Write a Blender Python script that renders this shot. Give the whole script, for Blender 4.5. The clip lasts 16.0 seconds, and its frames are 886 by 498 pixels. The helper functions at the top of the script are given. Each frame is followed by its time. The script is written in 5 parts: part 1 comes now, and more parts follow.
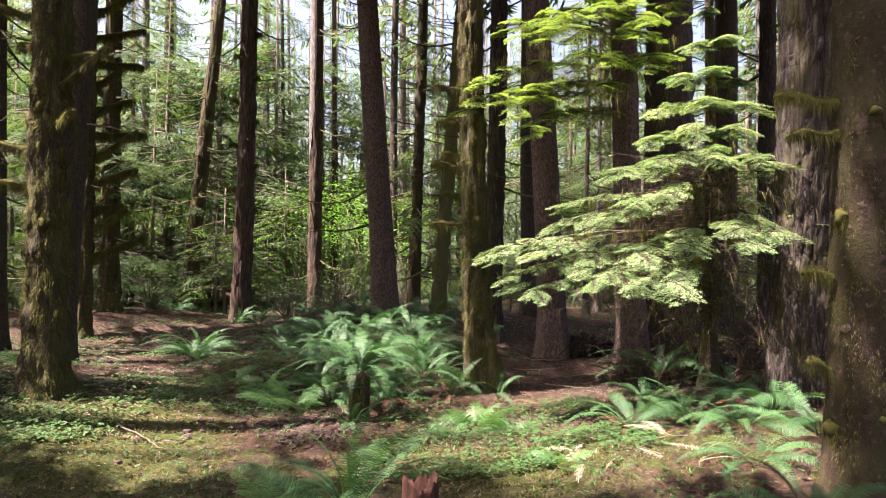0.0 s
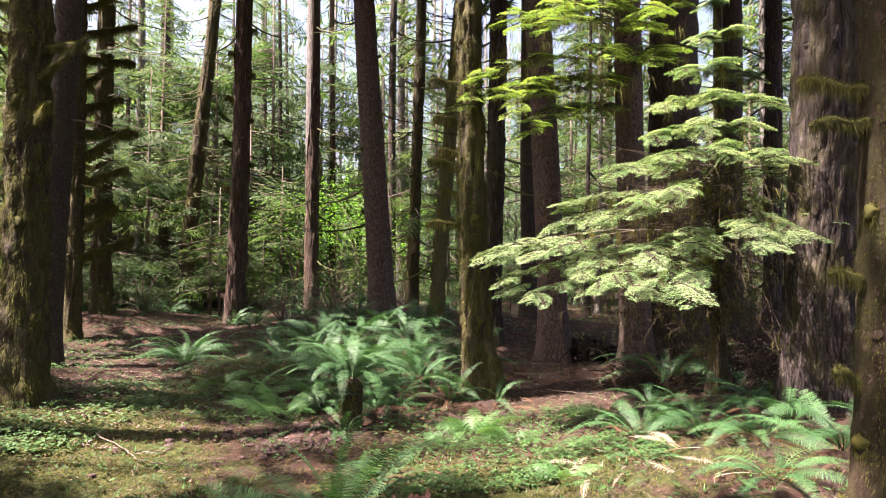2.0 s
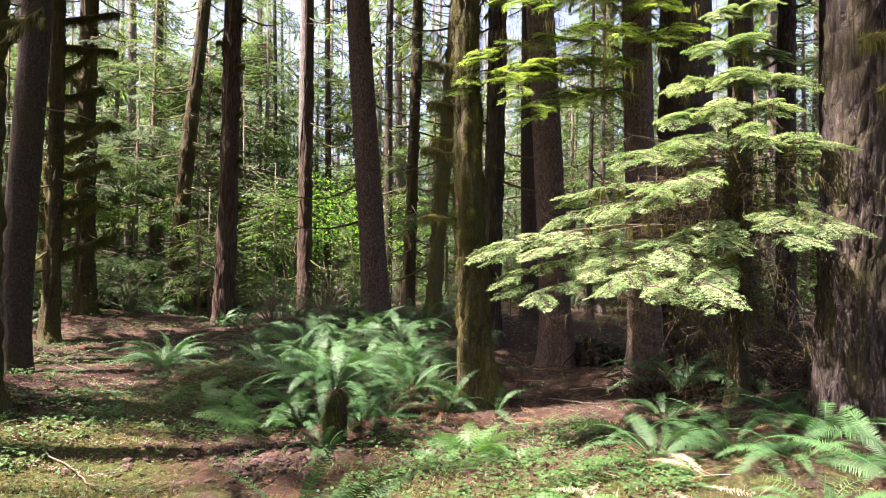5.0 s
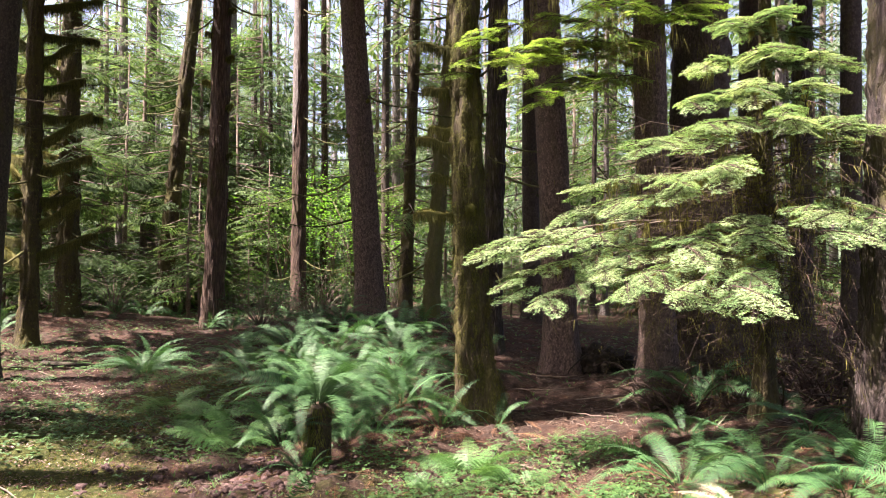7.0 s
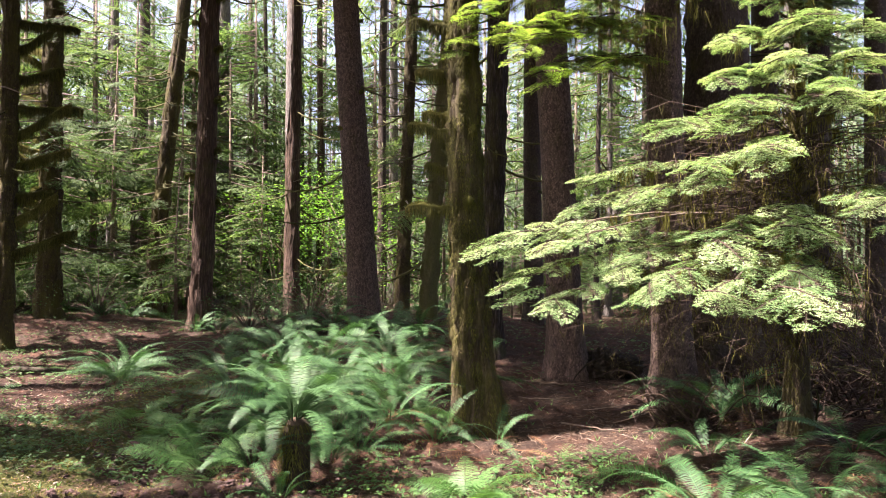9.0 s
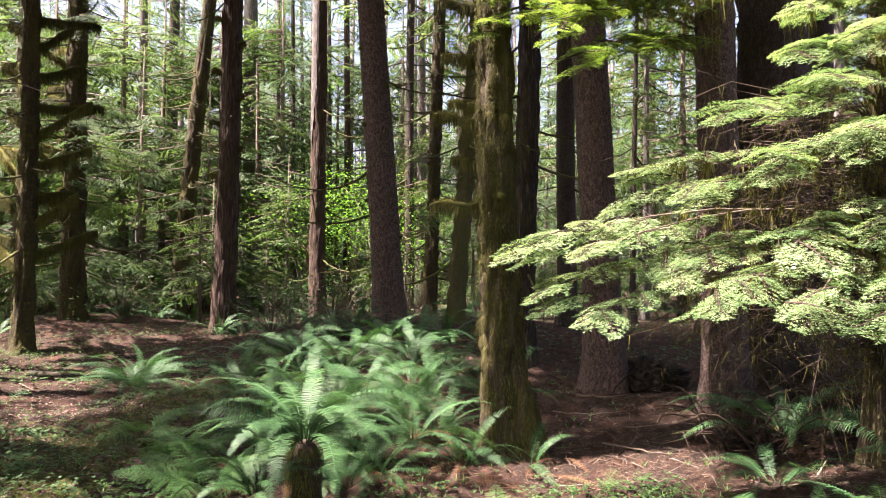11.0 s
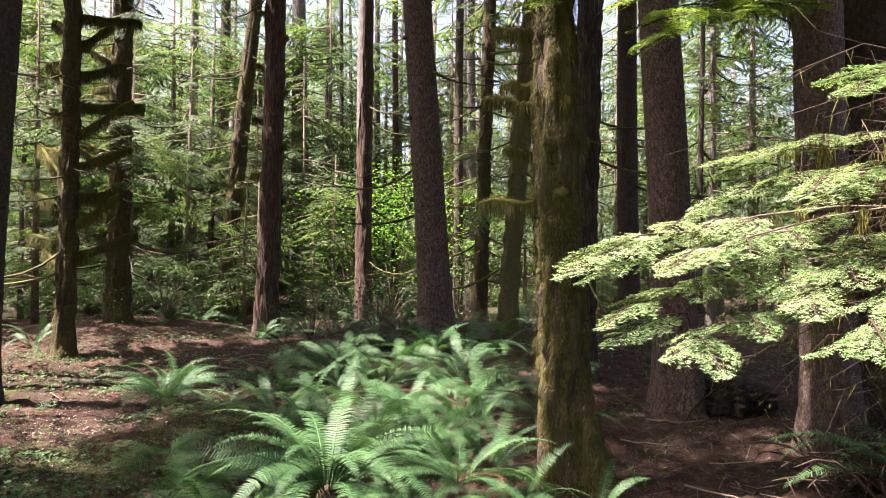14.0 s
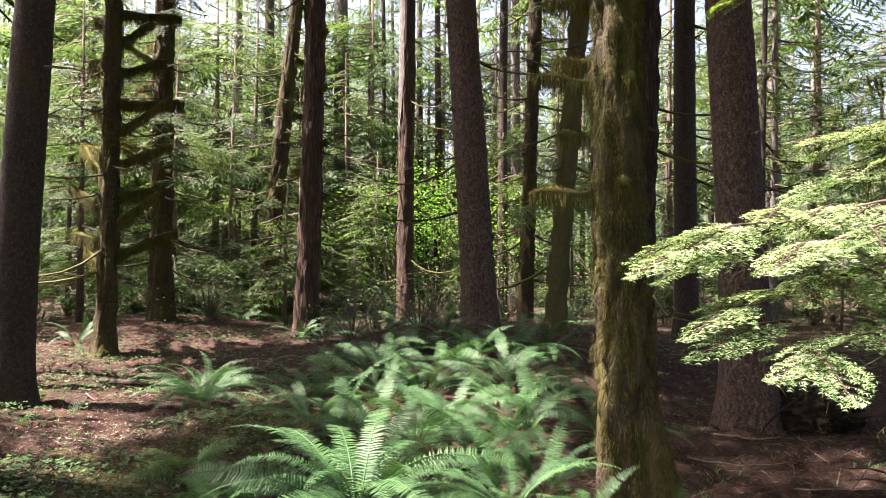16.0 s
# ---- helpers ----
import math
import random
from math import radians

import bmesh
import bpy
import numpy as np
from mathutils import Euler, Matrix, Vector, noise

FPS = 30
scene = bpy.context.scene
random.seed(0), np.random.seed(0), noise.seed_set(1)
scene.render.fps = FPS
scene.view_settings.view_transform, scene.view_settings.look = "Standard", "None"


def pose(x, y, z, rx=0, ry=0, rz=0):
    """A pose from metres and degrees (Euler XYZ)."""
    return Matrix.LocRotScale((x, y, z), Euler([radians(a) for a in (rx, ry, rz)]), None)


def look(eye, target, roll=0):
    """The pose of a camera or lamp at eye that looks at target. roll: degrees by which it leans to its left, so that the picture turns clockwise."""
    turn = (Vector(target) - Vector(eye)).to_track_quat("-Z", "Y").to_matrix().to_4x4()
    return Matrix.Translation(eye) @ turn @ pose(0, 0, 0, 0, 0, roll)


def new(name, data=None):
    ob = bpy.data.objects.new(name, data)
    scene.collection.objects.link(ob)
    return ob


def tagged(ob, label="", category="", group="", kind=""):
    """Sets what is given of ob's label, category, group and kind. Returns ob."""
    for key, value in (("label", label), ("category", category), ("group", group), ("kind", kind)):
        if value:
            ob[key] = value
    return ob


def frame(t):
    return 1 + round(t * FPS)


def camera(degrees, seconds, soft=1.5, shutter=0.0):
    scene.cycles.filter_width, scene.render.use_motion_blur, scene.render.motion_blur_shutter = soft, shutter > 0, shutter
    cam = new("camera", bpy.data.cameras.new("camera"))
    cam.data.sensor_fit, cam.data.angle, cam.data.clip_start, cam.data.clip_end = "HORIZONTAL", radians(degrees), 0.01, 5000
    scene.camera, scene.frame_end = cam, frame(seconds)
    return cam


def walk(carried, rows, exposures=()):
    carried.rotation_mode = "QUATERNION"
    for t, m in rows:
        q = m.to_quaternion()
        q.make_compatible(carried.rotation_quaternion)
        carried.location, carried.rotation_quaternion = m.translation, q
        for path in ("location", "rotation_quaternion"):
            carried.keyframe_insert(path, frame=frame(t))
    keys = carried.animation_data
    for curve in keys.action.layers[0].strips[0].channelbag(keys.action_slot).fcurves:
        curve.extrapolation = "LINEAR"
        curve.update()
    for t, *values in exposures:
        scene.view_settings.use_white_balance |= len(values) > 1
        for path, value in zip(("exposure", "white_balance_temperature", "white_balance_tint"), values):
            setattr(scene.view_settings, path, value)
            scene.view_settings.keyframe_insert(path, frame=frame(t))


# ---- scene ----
cam = camera(70.1, 16.0, 1.0)
EXPOSURES = [(0.0, 2.97, 6700, 31), (9.0, 3.04, 6700, 31), (16.0, 3.08, 6700, 31)]
METRES, EYE, TILT, LEAN, TURN = 4.4, 1.6, 0.0, 0.0, 0.0
ROWS = [
    (0.0, 0.0, 0.0, 0.0, -0.01, 1.17, -0.41),
    (0.5, 0.0011, 0.0198, 0.0001, -0.01, 1.19, -0.4),
    (1.0, 0.0027, 0.0407, -0.0002, -0.02, 1.21, -0.4),
    (1.5, 0.0055, 0.0595, -0.0003, -0.02, 1.23, -0.4),
    (2.0, 0.009, 0.08, -0.0012, -0.02, 1.26, -0.4),
    (2.5, 0.0125, 0.0997, -0.0016, -0.02, 1.23, -0.39),
    (3.0, 0.0156, 0.1224, -0.0025, -0.02, 1.24, -0.41),
    (3.5, 0.0179, 0.1461, -0.0029, -0.04, 1.23, -0.4),
    (4.0, 0.0201, 0.1748, -0.0033, -0.04, 1.23, -0.4),
    (6.5, 0.0316, 0.3488, -0.0049, -0.07, 1.16, -0.43),
    (7.0, 0.0338, 0.3901, -0.0037, -0.08, 1.18, -0.42),
    (7.5, 0.0366, 0.4283, -0.005, -0.08, 1.18, -0.41),
    (8.0, 0.0401, 0.4691, -0.0075, -0.09, 1.17, -0.41),
    (8.5, 0.0429, 0.5063, -0.0092, -0.08, 1.18, -0.4),
    (9.0, 0.0458, 0.5446, -0.0094, -0.09, 1.2, -0.41),
    (11.5, 0.0479, 0.7136, 0.0018, 3.43, 1.21, -0.49),
    (12.0, 0.0477, 0.7457, 0.0078, 4.15, 1.22, -0.53),
    (12.5, 0.0474, 0.7761, 0.0095, 4.81, 1.2, -0.53),
    (13.0, 0.0454, 0.8092, 0.0109, 5.54, 1.18, -0.53),
    (13.5, 0.0433, 0.8393, 0.0122, 6.22, 1.14, -0.56),
    (14.0, 0.0382, 0.8726, 0.012, 7.11, 1.12, -0.55),
    (14.5, 0.032, 0.9018, 0.0094, 7.96, 1.12, -0.58),
    (15.0, 0.0279, 0.9338, 0.0068, 8.93, 1.11, -0.58),
    (15.5, 0.0236, 0.9628, 0.0065, 9.85, 1.06, -0.58),
    (16.0, 0.0176, 0.9937, 0.0084, 11.01, 1.0, -0.58),
]
walk(cam, [(t, pose(0, 0, EYE, TILT, LEAN, TURN) @ pose(METRES * x, METRES * y, METRES * z, 90 + pitch, roll, yaw)) for t, x, y, z, yaw, pitch, roll in ROWS], EXPOSURES)

# ---- world, sun, exposure ----
TO_SUN = Vector((-0.50, -0.12, 1.0)).normalized()
world = bpy.data.worlds.new("world")
scene.world = world
world.use_nodes = True
wn = world.node_tree
sky = wn.nodes.new("ShaderNodeTexSky")
sky.sky_type = "NISHITA"
sky.sun_disc = False
sky.sun_elevation = math.asin(TO_SUN.z)
sky.sun_rotation = math.atan2(TO_SUN.x, TO_SUN.y)
sky.dust_density = 6.0
wn.links.new(sky.outputs[0], wn.nodes["Background"].inputs[0])
wn.nodes["Background"].inputs[1].default_value = 0.064
sun_data = bpy.data.lights.new("sun", "SUN")
sun_data.energy, sun_data.angle, sun_data.color = 5.0, radians(0.6), (1.0, 0.95, 0.86)
sun = new("sun", sun_data)
sun.matrix_world = look(TO_SUN * 60, (0, 0, 0))


# ---- materials ----
def nodes_of(name):
    m = bpy.data.materials.new(name)
    m.use_nodes = True
    nt = m.node_tree
    return m, nt, nt.nodes["Principled BSDF"]


def link(nt, a, b):
    nt.links.new(a, b)


def noise_tex(nt, vec, scale, detail=4.0, rough=0.6):
    n = nt.nodes.new("ShaderNodeTexNoise")
    n.inputs["Scale"].default_value, n.inputs["Detail"].default_value, n.inputs["Roughness"].default_value = scale, detail, rough
    if vec is not None:
        link(nt, vec, n.inputs["Vector"])
    return n.outputs["Fac"]


def ramp(nt, fac, *stops):
    r = nt.nodes.new("ShaderNodeValToRGB")
    el = r.color_ramp.elements
    while len(el) < len(stops):
        el.new(0.5)
    for e, (p, c) in zip(el, stops):
        e.position = p
        e.color = (*c, 1) if len(c) == 3 else c
    link(nt, fac, r.inputs[0])
    return r.outputs[0]


def mix(nt, fac, a, b, mode="MIX"):
    x = nt.nodes.new("ShaderNodeMix")
    x.data_type, x.blend_type = "RGBA", mode
    for sock, v in ((x.inputs[0], fac), (x.inputs[6], a), (x.inputs[7], b)):
        if isinstance(v, (int, float)):
            sock.default_value = v
        elif isinstance(v, tuple):
            sock.default_value = (*v, 1)
        else:
            link(nt, v, sock)
    return x.outputs[2]


def math_node(nt, op, a, b=0.0):
    x = nt.nodes.new("ShaderNodeMath")
    x.operation = op
    for sock, v in ((x.inputs[0], a), (x.inputs[1], b)):
        if isinstance(v, (int, float)):
            sock.default_value = v
        else:
            link(nt, v, sock)
    return x.outputs[0]


def coords(nt, sx=1, sy=1, sz=1):
    c = nt.nodes.new("ShaderNodeTexCoord")
    m = nt.nodes.new("ShaderNodeMapping")
    m.inputs["Scale"].default_value = (sx, sy, sz)
    link(nt, c.outputs["Object"], m.inputs[0])
    return m.outputs[0]


def bump(nt, height, strength, dist, bsdf):
    b = nt.nodes.new("ShaderNodeBump")
    b.inputs["Strength"].default_value, b.inputs["Distance"].default_value = strength, dist
    link(nt, height, b.inputs["Height"])
    link(nt, b.outputs[0], bsdf.inputs["Normal"])


def bark_material(name, dark, mid, light, moss, moss_amount, stretch=0.25, cell=14.0, crack=0.35, gap=0.22, fleck=0.0):
    m, nt, bsdf = nodes_of(name)
    v = coords(nt, 1, 1, stretch)
    iso = coords(nt)
    vor = nt.nodes.new("ShaderNodeTexVoronoi")
    vor.feature = "DISTANCE_TO_EDGE"
    vor.inputs["Scale"].default_value = cell
    warp = mix(nt, 0.12, v, nt.nodes.new("ShaderNodeTexNoise").outputs["Color"], "ADD")
    link(nt, warp, vor.inputs["Vector"])
    edge = ramp(nt, vor.outputs["Distance"], (0.0, (0, 0, 0)), (gap, (1, 1, 1)))
    n1 = noise_tex(nt, v, 26, 8, 0.78)
    n2 = noise_tex(nt, iso, 3.0, 3, 0.6)
    col = ramp(nt, n1, (0.36, dark), (0.5, mid), (0.66, light))
    col = mix(nt, edge, mix(nt, crack, col, dark), col)
    col = mix(nt, ramp(nt, n2, (0.35, (0.25, 0.25, 0.25)), (0.7, (0, 0, 0))), col, mid)
    if fleck:
        cells = nt.nodes.new("ShaderNodeTexVoronoi")
        cells.inputs["Scale"].default_value = cell * 1.3
        link(nt, mix(nt, 0.05, coords(nt, 1, 1, 0.75), nt.nodes.new("ShaderNodeTexNoise").outputs["Color"], "ADD"), cells.inputs["Vector"])
        pick = ramp(nt, cells.outputs["Color"], (0.35, (0, 0, 0)), (0.85, (1, 1, 1)))
        spot = ramp(nt, cells.outputs["Distance"], (0.25, (1, 1, 1)), (0.55, (0, 0, 0)))
        col = mix(nt, mix(nt, 1.0, mix(nt, 1.0, pick, spot, "MULTIPLY"), (fleck, fleck, fleck), "MULTIPLY"), col, tuple(min(1.0, 1.5 * c) for c in light))
    # moss grows in blotches
    n3 = noise_tex(nt, coords(nt, 1, 1, 0.45), 3.2, 6, 0.72)
    lo = 0.72 - 0.5 * moss_amount
    mask = ramp(nt, n3, (max(lo - 0.12, 0.0), (0, 0, 0)), (lo + 0.12, (1, 1, 1)))
    mosscol = mix(nt, noise_tex(nt, iso, 40, 3, 0.6), tuple(0.45 * c for c in moss), tuple(1.5 * c for c in moss))
    col = mix(nt, mask, col, mosscol)
    link(nt, col, bsdf.inputs["Base Color"])
    bsdf.inputs["Roughness"].default_value = 0.85
    bsdf.inputs["Specular IOR Level"].default_value = 0.25
    h = math_node(nt, "ADD", math_node(nt, "MULTIPLY", edge, 0.6 * crack), math_node(nt, "MULTIPLY", n1, 0.6))
    h = math_node(nt, "ADD", h, math_node(nt, "MULTIPLY", noise_tex(nt, iso, 70, 3, 0.7), 0.25))
    bump(nt, h, 0.9, 0.03, bsdf)
    return m


def leaf_material(name, a, b, c, trans=0.35, rough=0.5, scale=2.0, tint=(1.15, 1.2, 0.7)):
    """Leaves: two-scale colour change, partly let light through."""
    m, nt, bsdf = nodes_of(name)
    geo = nt.nodes.new("ShaderNodeNewGeometry")
    info = nt.nodes.new("ShaderNodeObjectInfo")
    fac = math_node(nt, "ADD", math_node(nt, "MULTIPLY", geo.outputs["Random Per Island"], 0.45), math_node(nt, "MULTIPLY", noise_tex(nt, coords(nt), scale, 3), 0.55))
    fac = math_node(nt, "ADD", fac, math_node(nt, "MULTIPLY", math_node(nt, "SUBTRACT", info.outputs["Random"], 0.5), 0.3))
    col = ramp(nt, fac, (0.2, a), (0.5, b), (0.8, c))
    link(nt, col, bsdf.inputs["Base Color"])
    bsdf.inputs["Roughness"].default_value = rough
    bsdf.inputs["Specular IOR Level"].default_value = 0.35
    tr = nt.nodes.new("ShaderNodeBsdfTranslucent")
    link(nt, mix(nt, 1.0, col, tint, "MULTIPLY"), tr.inputs[0])
    sh = nt.nodes.new("ShaderNodeMixShader")
    sh.inputs[0].default_value = trans
    link(nt, bsdf.outputs[0], sh.inputs[1])
    link(nt, tr.outputs[0], sh.inputs[2])
    link(nt, sh.outputs[0], nt.nodes["Material Output"].inputs[0])
    return m


def rough_material(name, a, b, c, scale=12.0, relief=0.02, rough=0.9, stretch=1.0):
    m, nt, bsdf = nodes_of(name)
    v = coords(nt, 1, 1, stretch)
    n1 = noise_tex(nt, v, scale, 6, 0.7)
    n2 = noise_tex(nt, v, scale * 0.17, 3, 0.6)
    f = math_node(nt, "ADD", math_node(nt, "MULTIPLY", n1, 0.6), math_node(nt, "MULTIPLY", n2, 0.4))
    link(nt, ramp(nt, f, (0.33, a), (0.5, b), (0.68, c)), bsdf.inputs["Base Color"])
    bsdf.inputs["Roughness"].default_value = rough
    bsdf.inputs["Specular IOR Level"].default_value = 0.25
    bump(nt, n1, 0.8, relief, bsdf)
    return m


MOSS = (0.055, 0.050, 0.014)
bark_mossy = bark_material("bark_mossy", (0.011, 0.008, 0.005), (0.042, 0.030, 0.019), (0.13, 0.098, 0.060), (0.070, 0.062, 0.017), 0.46, 0.35, 30, 0.5)
bark_spruce = bark_material("bark_spruce", (0.018, 0.012, 0.009), (0.068, 0.046, 0.036), (0.18, 0.130, 0.104), MOSS, 0.10, 0.5, 36, 0.0, 0.1, 0.55)
bark_near = bark_material("bark_near", (0.007, 0.004, 0.0025), (0.026, 0.0145, 0.009), (0.068, 0.038, 0.024), (0.040, 0.036, 0.010), 0.50, 0.5, 60, 0.0, 0.05, 0.35)
bark_dark = bark_material("bark_dark", (0.017, 0.013, 0.010), (0.044, 0.033, 0.025), (0.088, 0.068, 0.052), MOSS, 0.16, 0.6, 30, 0.2, 0.15, 0.45)
bark_furrowed = bark_material("bark_furrowed", (0.008, 0.0055, 0.004), (0.038, 0.027, 0.023), (0.17, 0.14, 0.125), MOSS, 0.28, 0.13, 19, 0.8, 0.24)
bark_red = bark_material("bark_red", (0.020, 0.012, 0.008), (0.075, 0.048, 0.034), (0.19, 0.130, 0.092), MOSS, 0.20, 0.10, 18, 0.7)
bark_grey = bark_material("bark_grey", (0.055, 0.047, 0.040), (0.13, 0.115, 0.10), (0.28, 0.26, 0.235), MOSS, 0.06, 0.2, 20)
bark_pale = bark_material("bark_pale", (0.050, 0.045, 0.020), (0.10, 0.088, 0.040), (0.17, 0.15, 0.072), (0.09, 0.09, 0.025), 0.5, 0.5, 9, 0.2)
moss_mat = leaf_material("moss", (0.030, 0.032, 0.007), (0.080, 0.080, 0.016), (0.165, 0.155, 0.034), 0.3, 0.9, 6)
mossy_limb_mat = leaf_material("mossy_limb", (0.028, 0.030, 0.010), (0.060, 0.062, 0.020), (0.125, 0.12, 0.042), 0.25, 0.9, 5)
lichen_mat = leaf_material("hanging_moss", (0.085, 0.08, 0.018), (0.16, 0.15, 0.035), (0.24, 0.215, 0.06), 0.35, 0.9, 4)
fern_mat = leaf_material("fern_green", (0.015, 0.050, 0.016), (0.031, 0.092, 0.027), (0.066, 0.152, 0.046), 0.25, 0.6, 3)
lady_mat = leaf_material("lady_fern_green", (0.040, 0.115, 0.032), (0.068, 0.17, 0.046), (0.12, 0.245, 0.07), 0.35, 0.5, 3)
dead_mat = leaf_material("dead_frond", (0.045, 0.020, 0.010), (0.10, 0.048, 0.022), (0.18, 0.10, 0.05), 0.2, 0.8, 3)
pale_mat = leaf_material("dry_frond", (0.16, 0.12, 0.075), (0.32, 0.26, 0.17), (0.50, 0.44, 0.32), 0.2, 0.7, 3)
hemlock_mat = leaf_material("hemlock_green", (0.062, 0.140, 0.045), (0.165, 0.265, 0.105), (0.38, 0.46, 0.25), 0.45, 0.4, 3)
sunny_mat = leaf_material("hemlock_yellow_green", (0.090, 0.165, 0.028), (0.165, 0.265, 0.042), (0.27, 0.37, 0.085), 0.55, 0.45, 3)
needle_mat = leaf_material("far_needles", (0.040, 0.088, 0.023), (0.076, 0.140, 0.040), (0.14, 0.20, 0.065), 0.6, 0.55, 1.2, (1.1, 1.1, 0.8))
# paler, bluer needles: aerial haze is mixed into this colour
haze_mat = leaf_material("haze_tinted_needles", (0.058, 0.104, 0.050), (0.105, 0.165, 0.082), (0.17, 0.23, 0.125), 0.6, 0.6, 0.8, (1.0, 1.05, 0.9))
maple_mat = leaf_material("maple_green", (0.05, 0.14, 0.016), (0.095, 0.23, 0.026), (0.15, 0.31, 0.042), 0.5, 0.45, 1.5)
clover_mat = leaf_material("ground_leaves", (0.020, 0.058, 0.014), (0.040, 0.098, 0.022), (0.075, 0.145, 0.034), 0.3, 0.6, 2)
twig_mat = rough_material("twig", (0.05, 0.035, 0.025), (0.13, 0.10, 0.075), (0.25, 0.21, 0.17), 20)
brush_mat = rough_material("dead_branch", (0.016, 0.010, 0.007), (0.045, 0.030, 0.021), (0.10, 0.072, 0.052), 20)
wood_mat = rough_material("rotten_wood", (0.016, 0.006, 0.004), (0.045, 0.018, 0.011), (0.105, 0.046, 0.028), 30, 0.02, 0.9, 0.15)
# near black: the shade of a hollow under roots is in this colour
root_mat = rough_material("dark_roots", (0.008, 0.006, 0.004), (0.020, 0.015, 0.009), (0.045, 0.036, 0.020), 18)
clod_mat = rough_material("rotten_clods", (0.020, 0.011, 0.009), (0.058, 0.035, 0.030), (0.14, 0.092, 0.08), 40)
column_mat = rough_material("fern_root", (0.014, 0.010, 0.006), (0.042, 0.031, 0.018), (0.10, 0.078, 0.045), 40, 0.03)
path_mat = leaf_material("path_litter", (0.13, 0.088, 0.070), (0.24, 0.17, 0.14), (0.40, 0.31, 0.26), 0.1, 0.9, 5)
litter_mat = leaf_material("litter", (0.050, 0.030, 0.019), (0.105, 0.070, 0.044), (0.23, 0.17, 0.11), 0.1, 0.9, 5)


def ground_material():
    m, nt, bsdf = nodes_of("forest_floor")
    v = coords(nt)
    fine = noise_tex(nt, v, 26, 8, 0.75)
    mid = noise_tex(nt, v, 5, 6, 0.7)
    big = noise_tex(nt, v, 0.55, 5, 0.6)
    grain = noise_tex(nt, v, 120, 4, 0.75)
    dirt = ramp(nt, fine, (0.30, (0.012, 0.008, 0.006)), (0.5, (0.042, 0.028, 0.020)), (0.70, (0.125, 0.090, 0.066)))
    rust = ramp(nt, noise_tex(nt, v, 9, 5, 0.75), (0.35, (0.016, 0.009, 0.006)), (0.5, (0.070, 0.034, 0.022)), (0.68, (0.15, 0.082, 0.055)))
    dirt = mix(nt, ramp(nt, noise_tex(nt, v, 1.6, 5, 0.7), (0.44, (0, 0, 0)), (0.58, (0.85, 0.85, 0.85))), dirt, rust)
    dirt = mix(nt, ramp(nt, mid, (0.42, (0, 0, 0)), (0.62, (0.7, 0.7, 0.7))), dirt, (0.032, 0.021, 0.015))
    mossc = ramp(nt, fine, (0.3, (0.014, 0.020, 0.005)), (0.5, (0.046, 0.056, 0.013)), (0.7, (0.125, 0.118, 0.036)))
    att = nt.nodes.new("ShaderNodeAttribute")
    att.attribute_name = "moss"
    f = math_node(nt, "ADD", att.outputs["Fac"], math_node(nt, "MULTIPLY", math_node(nt, "SUBTRACT", mid, 0.5), 1.1))
    f = math_node(nt, "ADD", f, math_node(nt, "MULTIPLY", math_node(nt, "SUBTRACT", big, 0.5), 0.5))
    mask = ramp(nt, f, (0.40, (0, 0, 0)), (0.60, (1, 1, 1)))
    link(nt, mix(nt, mask, dirt, mossc), bsdf.inputs["Base Color"])
    bsdf.inputs["Roughness"].default_value = 0.95
    bsdf.inputs["Specular IOR Level"].default_value = 0.15
    h = math_node(nt, "ADD", fine, math_node(nt, "MULTIPLY", grain, 0.5))
    bump(nt, math_node(nt, "ADD", h, mid), 0.9, 0.05, bsdf)
    return m


# ---- mesh tools ----
def mesh_np(name, V, F, mat, smooth=False):
    V, F = np.asarray(V, dtype=np.float32), np.asarray(F, dtype=np.int32)
    me = bpy.data.meshes.new(name)
    m, k = F.shape
    me.vertices.add(len(V))
    me.vertices.foreach_set("co", V.ravel())
    me.loops.add(m * k)
    me.polygons.add(m)
    me.polygons.foreach_set("loop_start", np.arange(0, m * k, k, dtype=np.int32))
    me.loops.foreach_set("vertex_index", F.ravel())
    if smooth:
        me.polygons.foreach_set("use_smooth", np.ones(m, dtype=bool))
    me.update(calc_edges=True)
    me.materials.append(mat)
    return me


class Soup:
    """Triangles gathered from many pieces."""

    def __init__(self):
        self.V, self.F, self.n = [], [], 0

    def add(self, V, F):
        V, F = np.asarray(V, dtype=np.float64).reshape(-1, 3), np.asarray(F, dtype=np.int64).reshape(-1, 3)
        self.V.append(V)
        self.F.append(F + self.n)
        self.n += len(V)

    def arrays(self):
        return np.vstack(self.V), np.vstack(self.F)

    def mesh(self, name, mat, smooth=False):
        return mesh_np(name, *self.arrays(), mat, smooth)


def part(name, me, parent, label="", m=None):
    ob = new(name, me)
    ob.parent = parent
    if m is not None:
        ob.matrix_basis = m
    if label:
        ob["label"] = label
    return ob


def thing(name, m, label, category, group="", kind=""):
    ob = new(name)
    ob.empty_display_size = 0.1
    ob.matrix_basis = m
    return tagged(ob, label, category, group, kind)


def unit(v):
    v = np.asarray(v, dtype=float)
    return v / (np.linalg.norm(v, axis=-1, keepdims=True) + 1e-12)


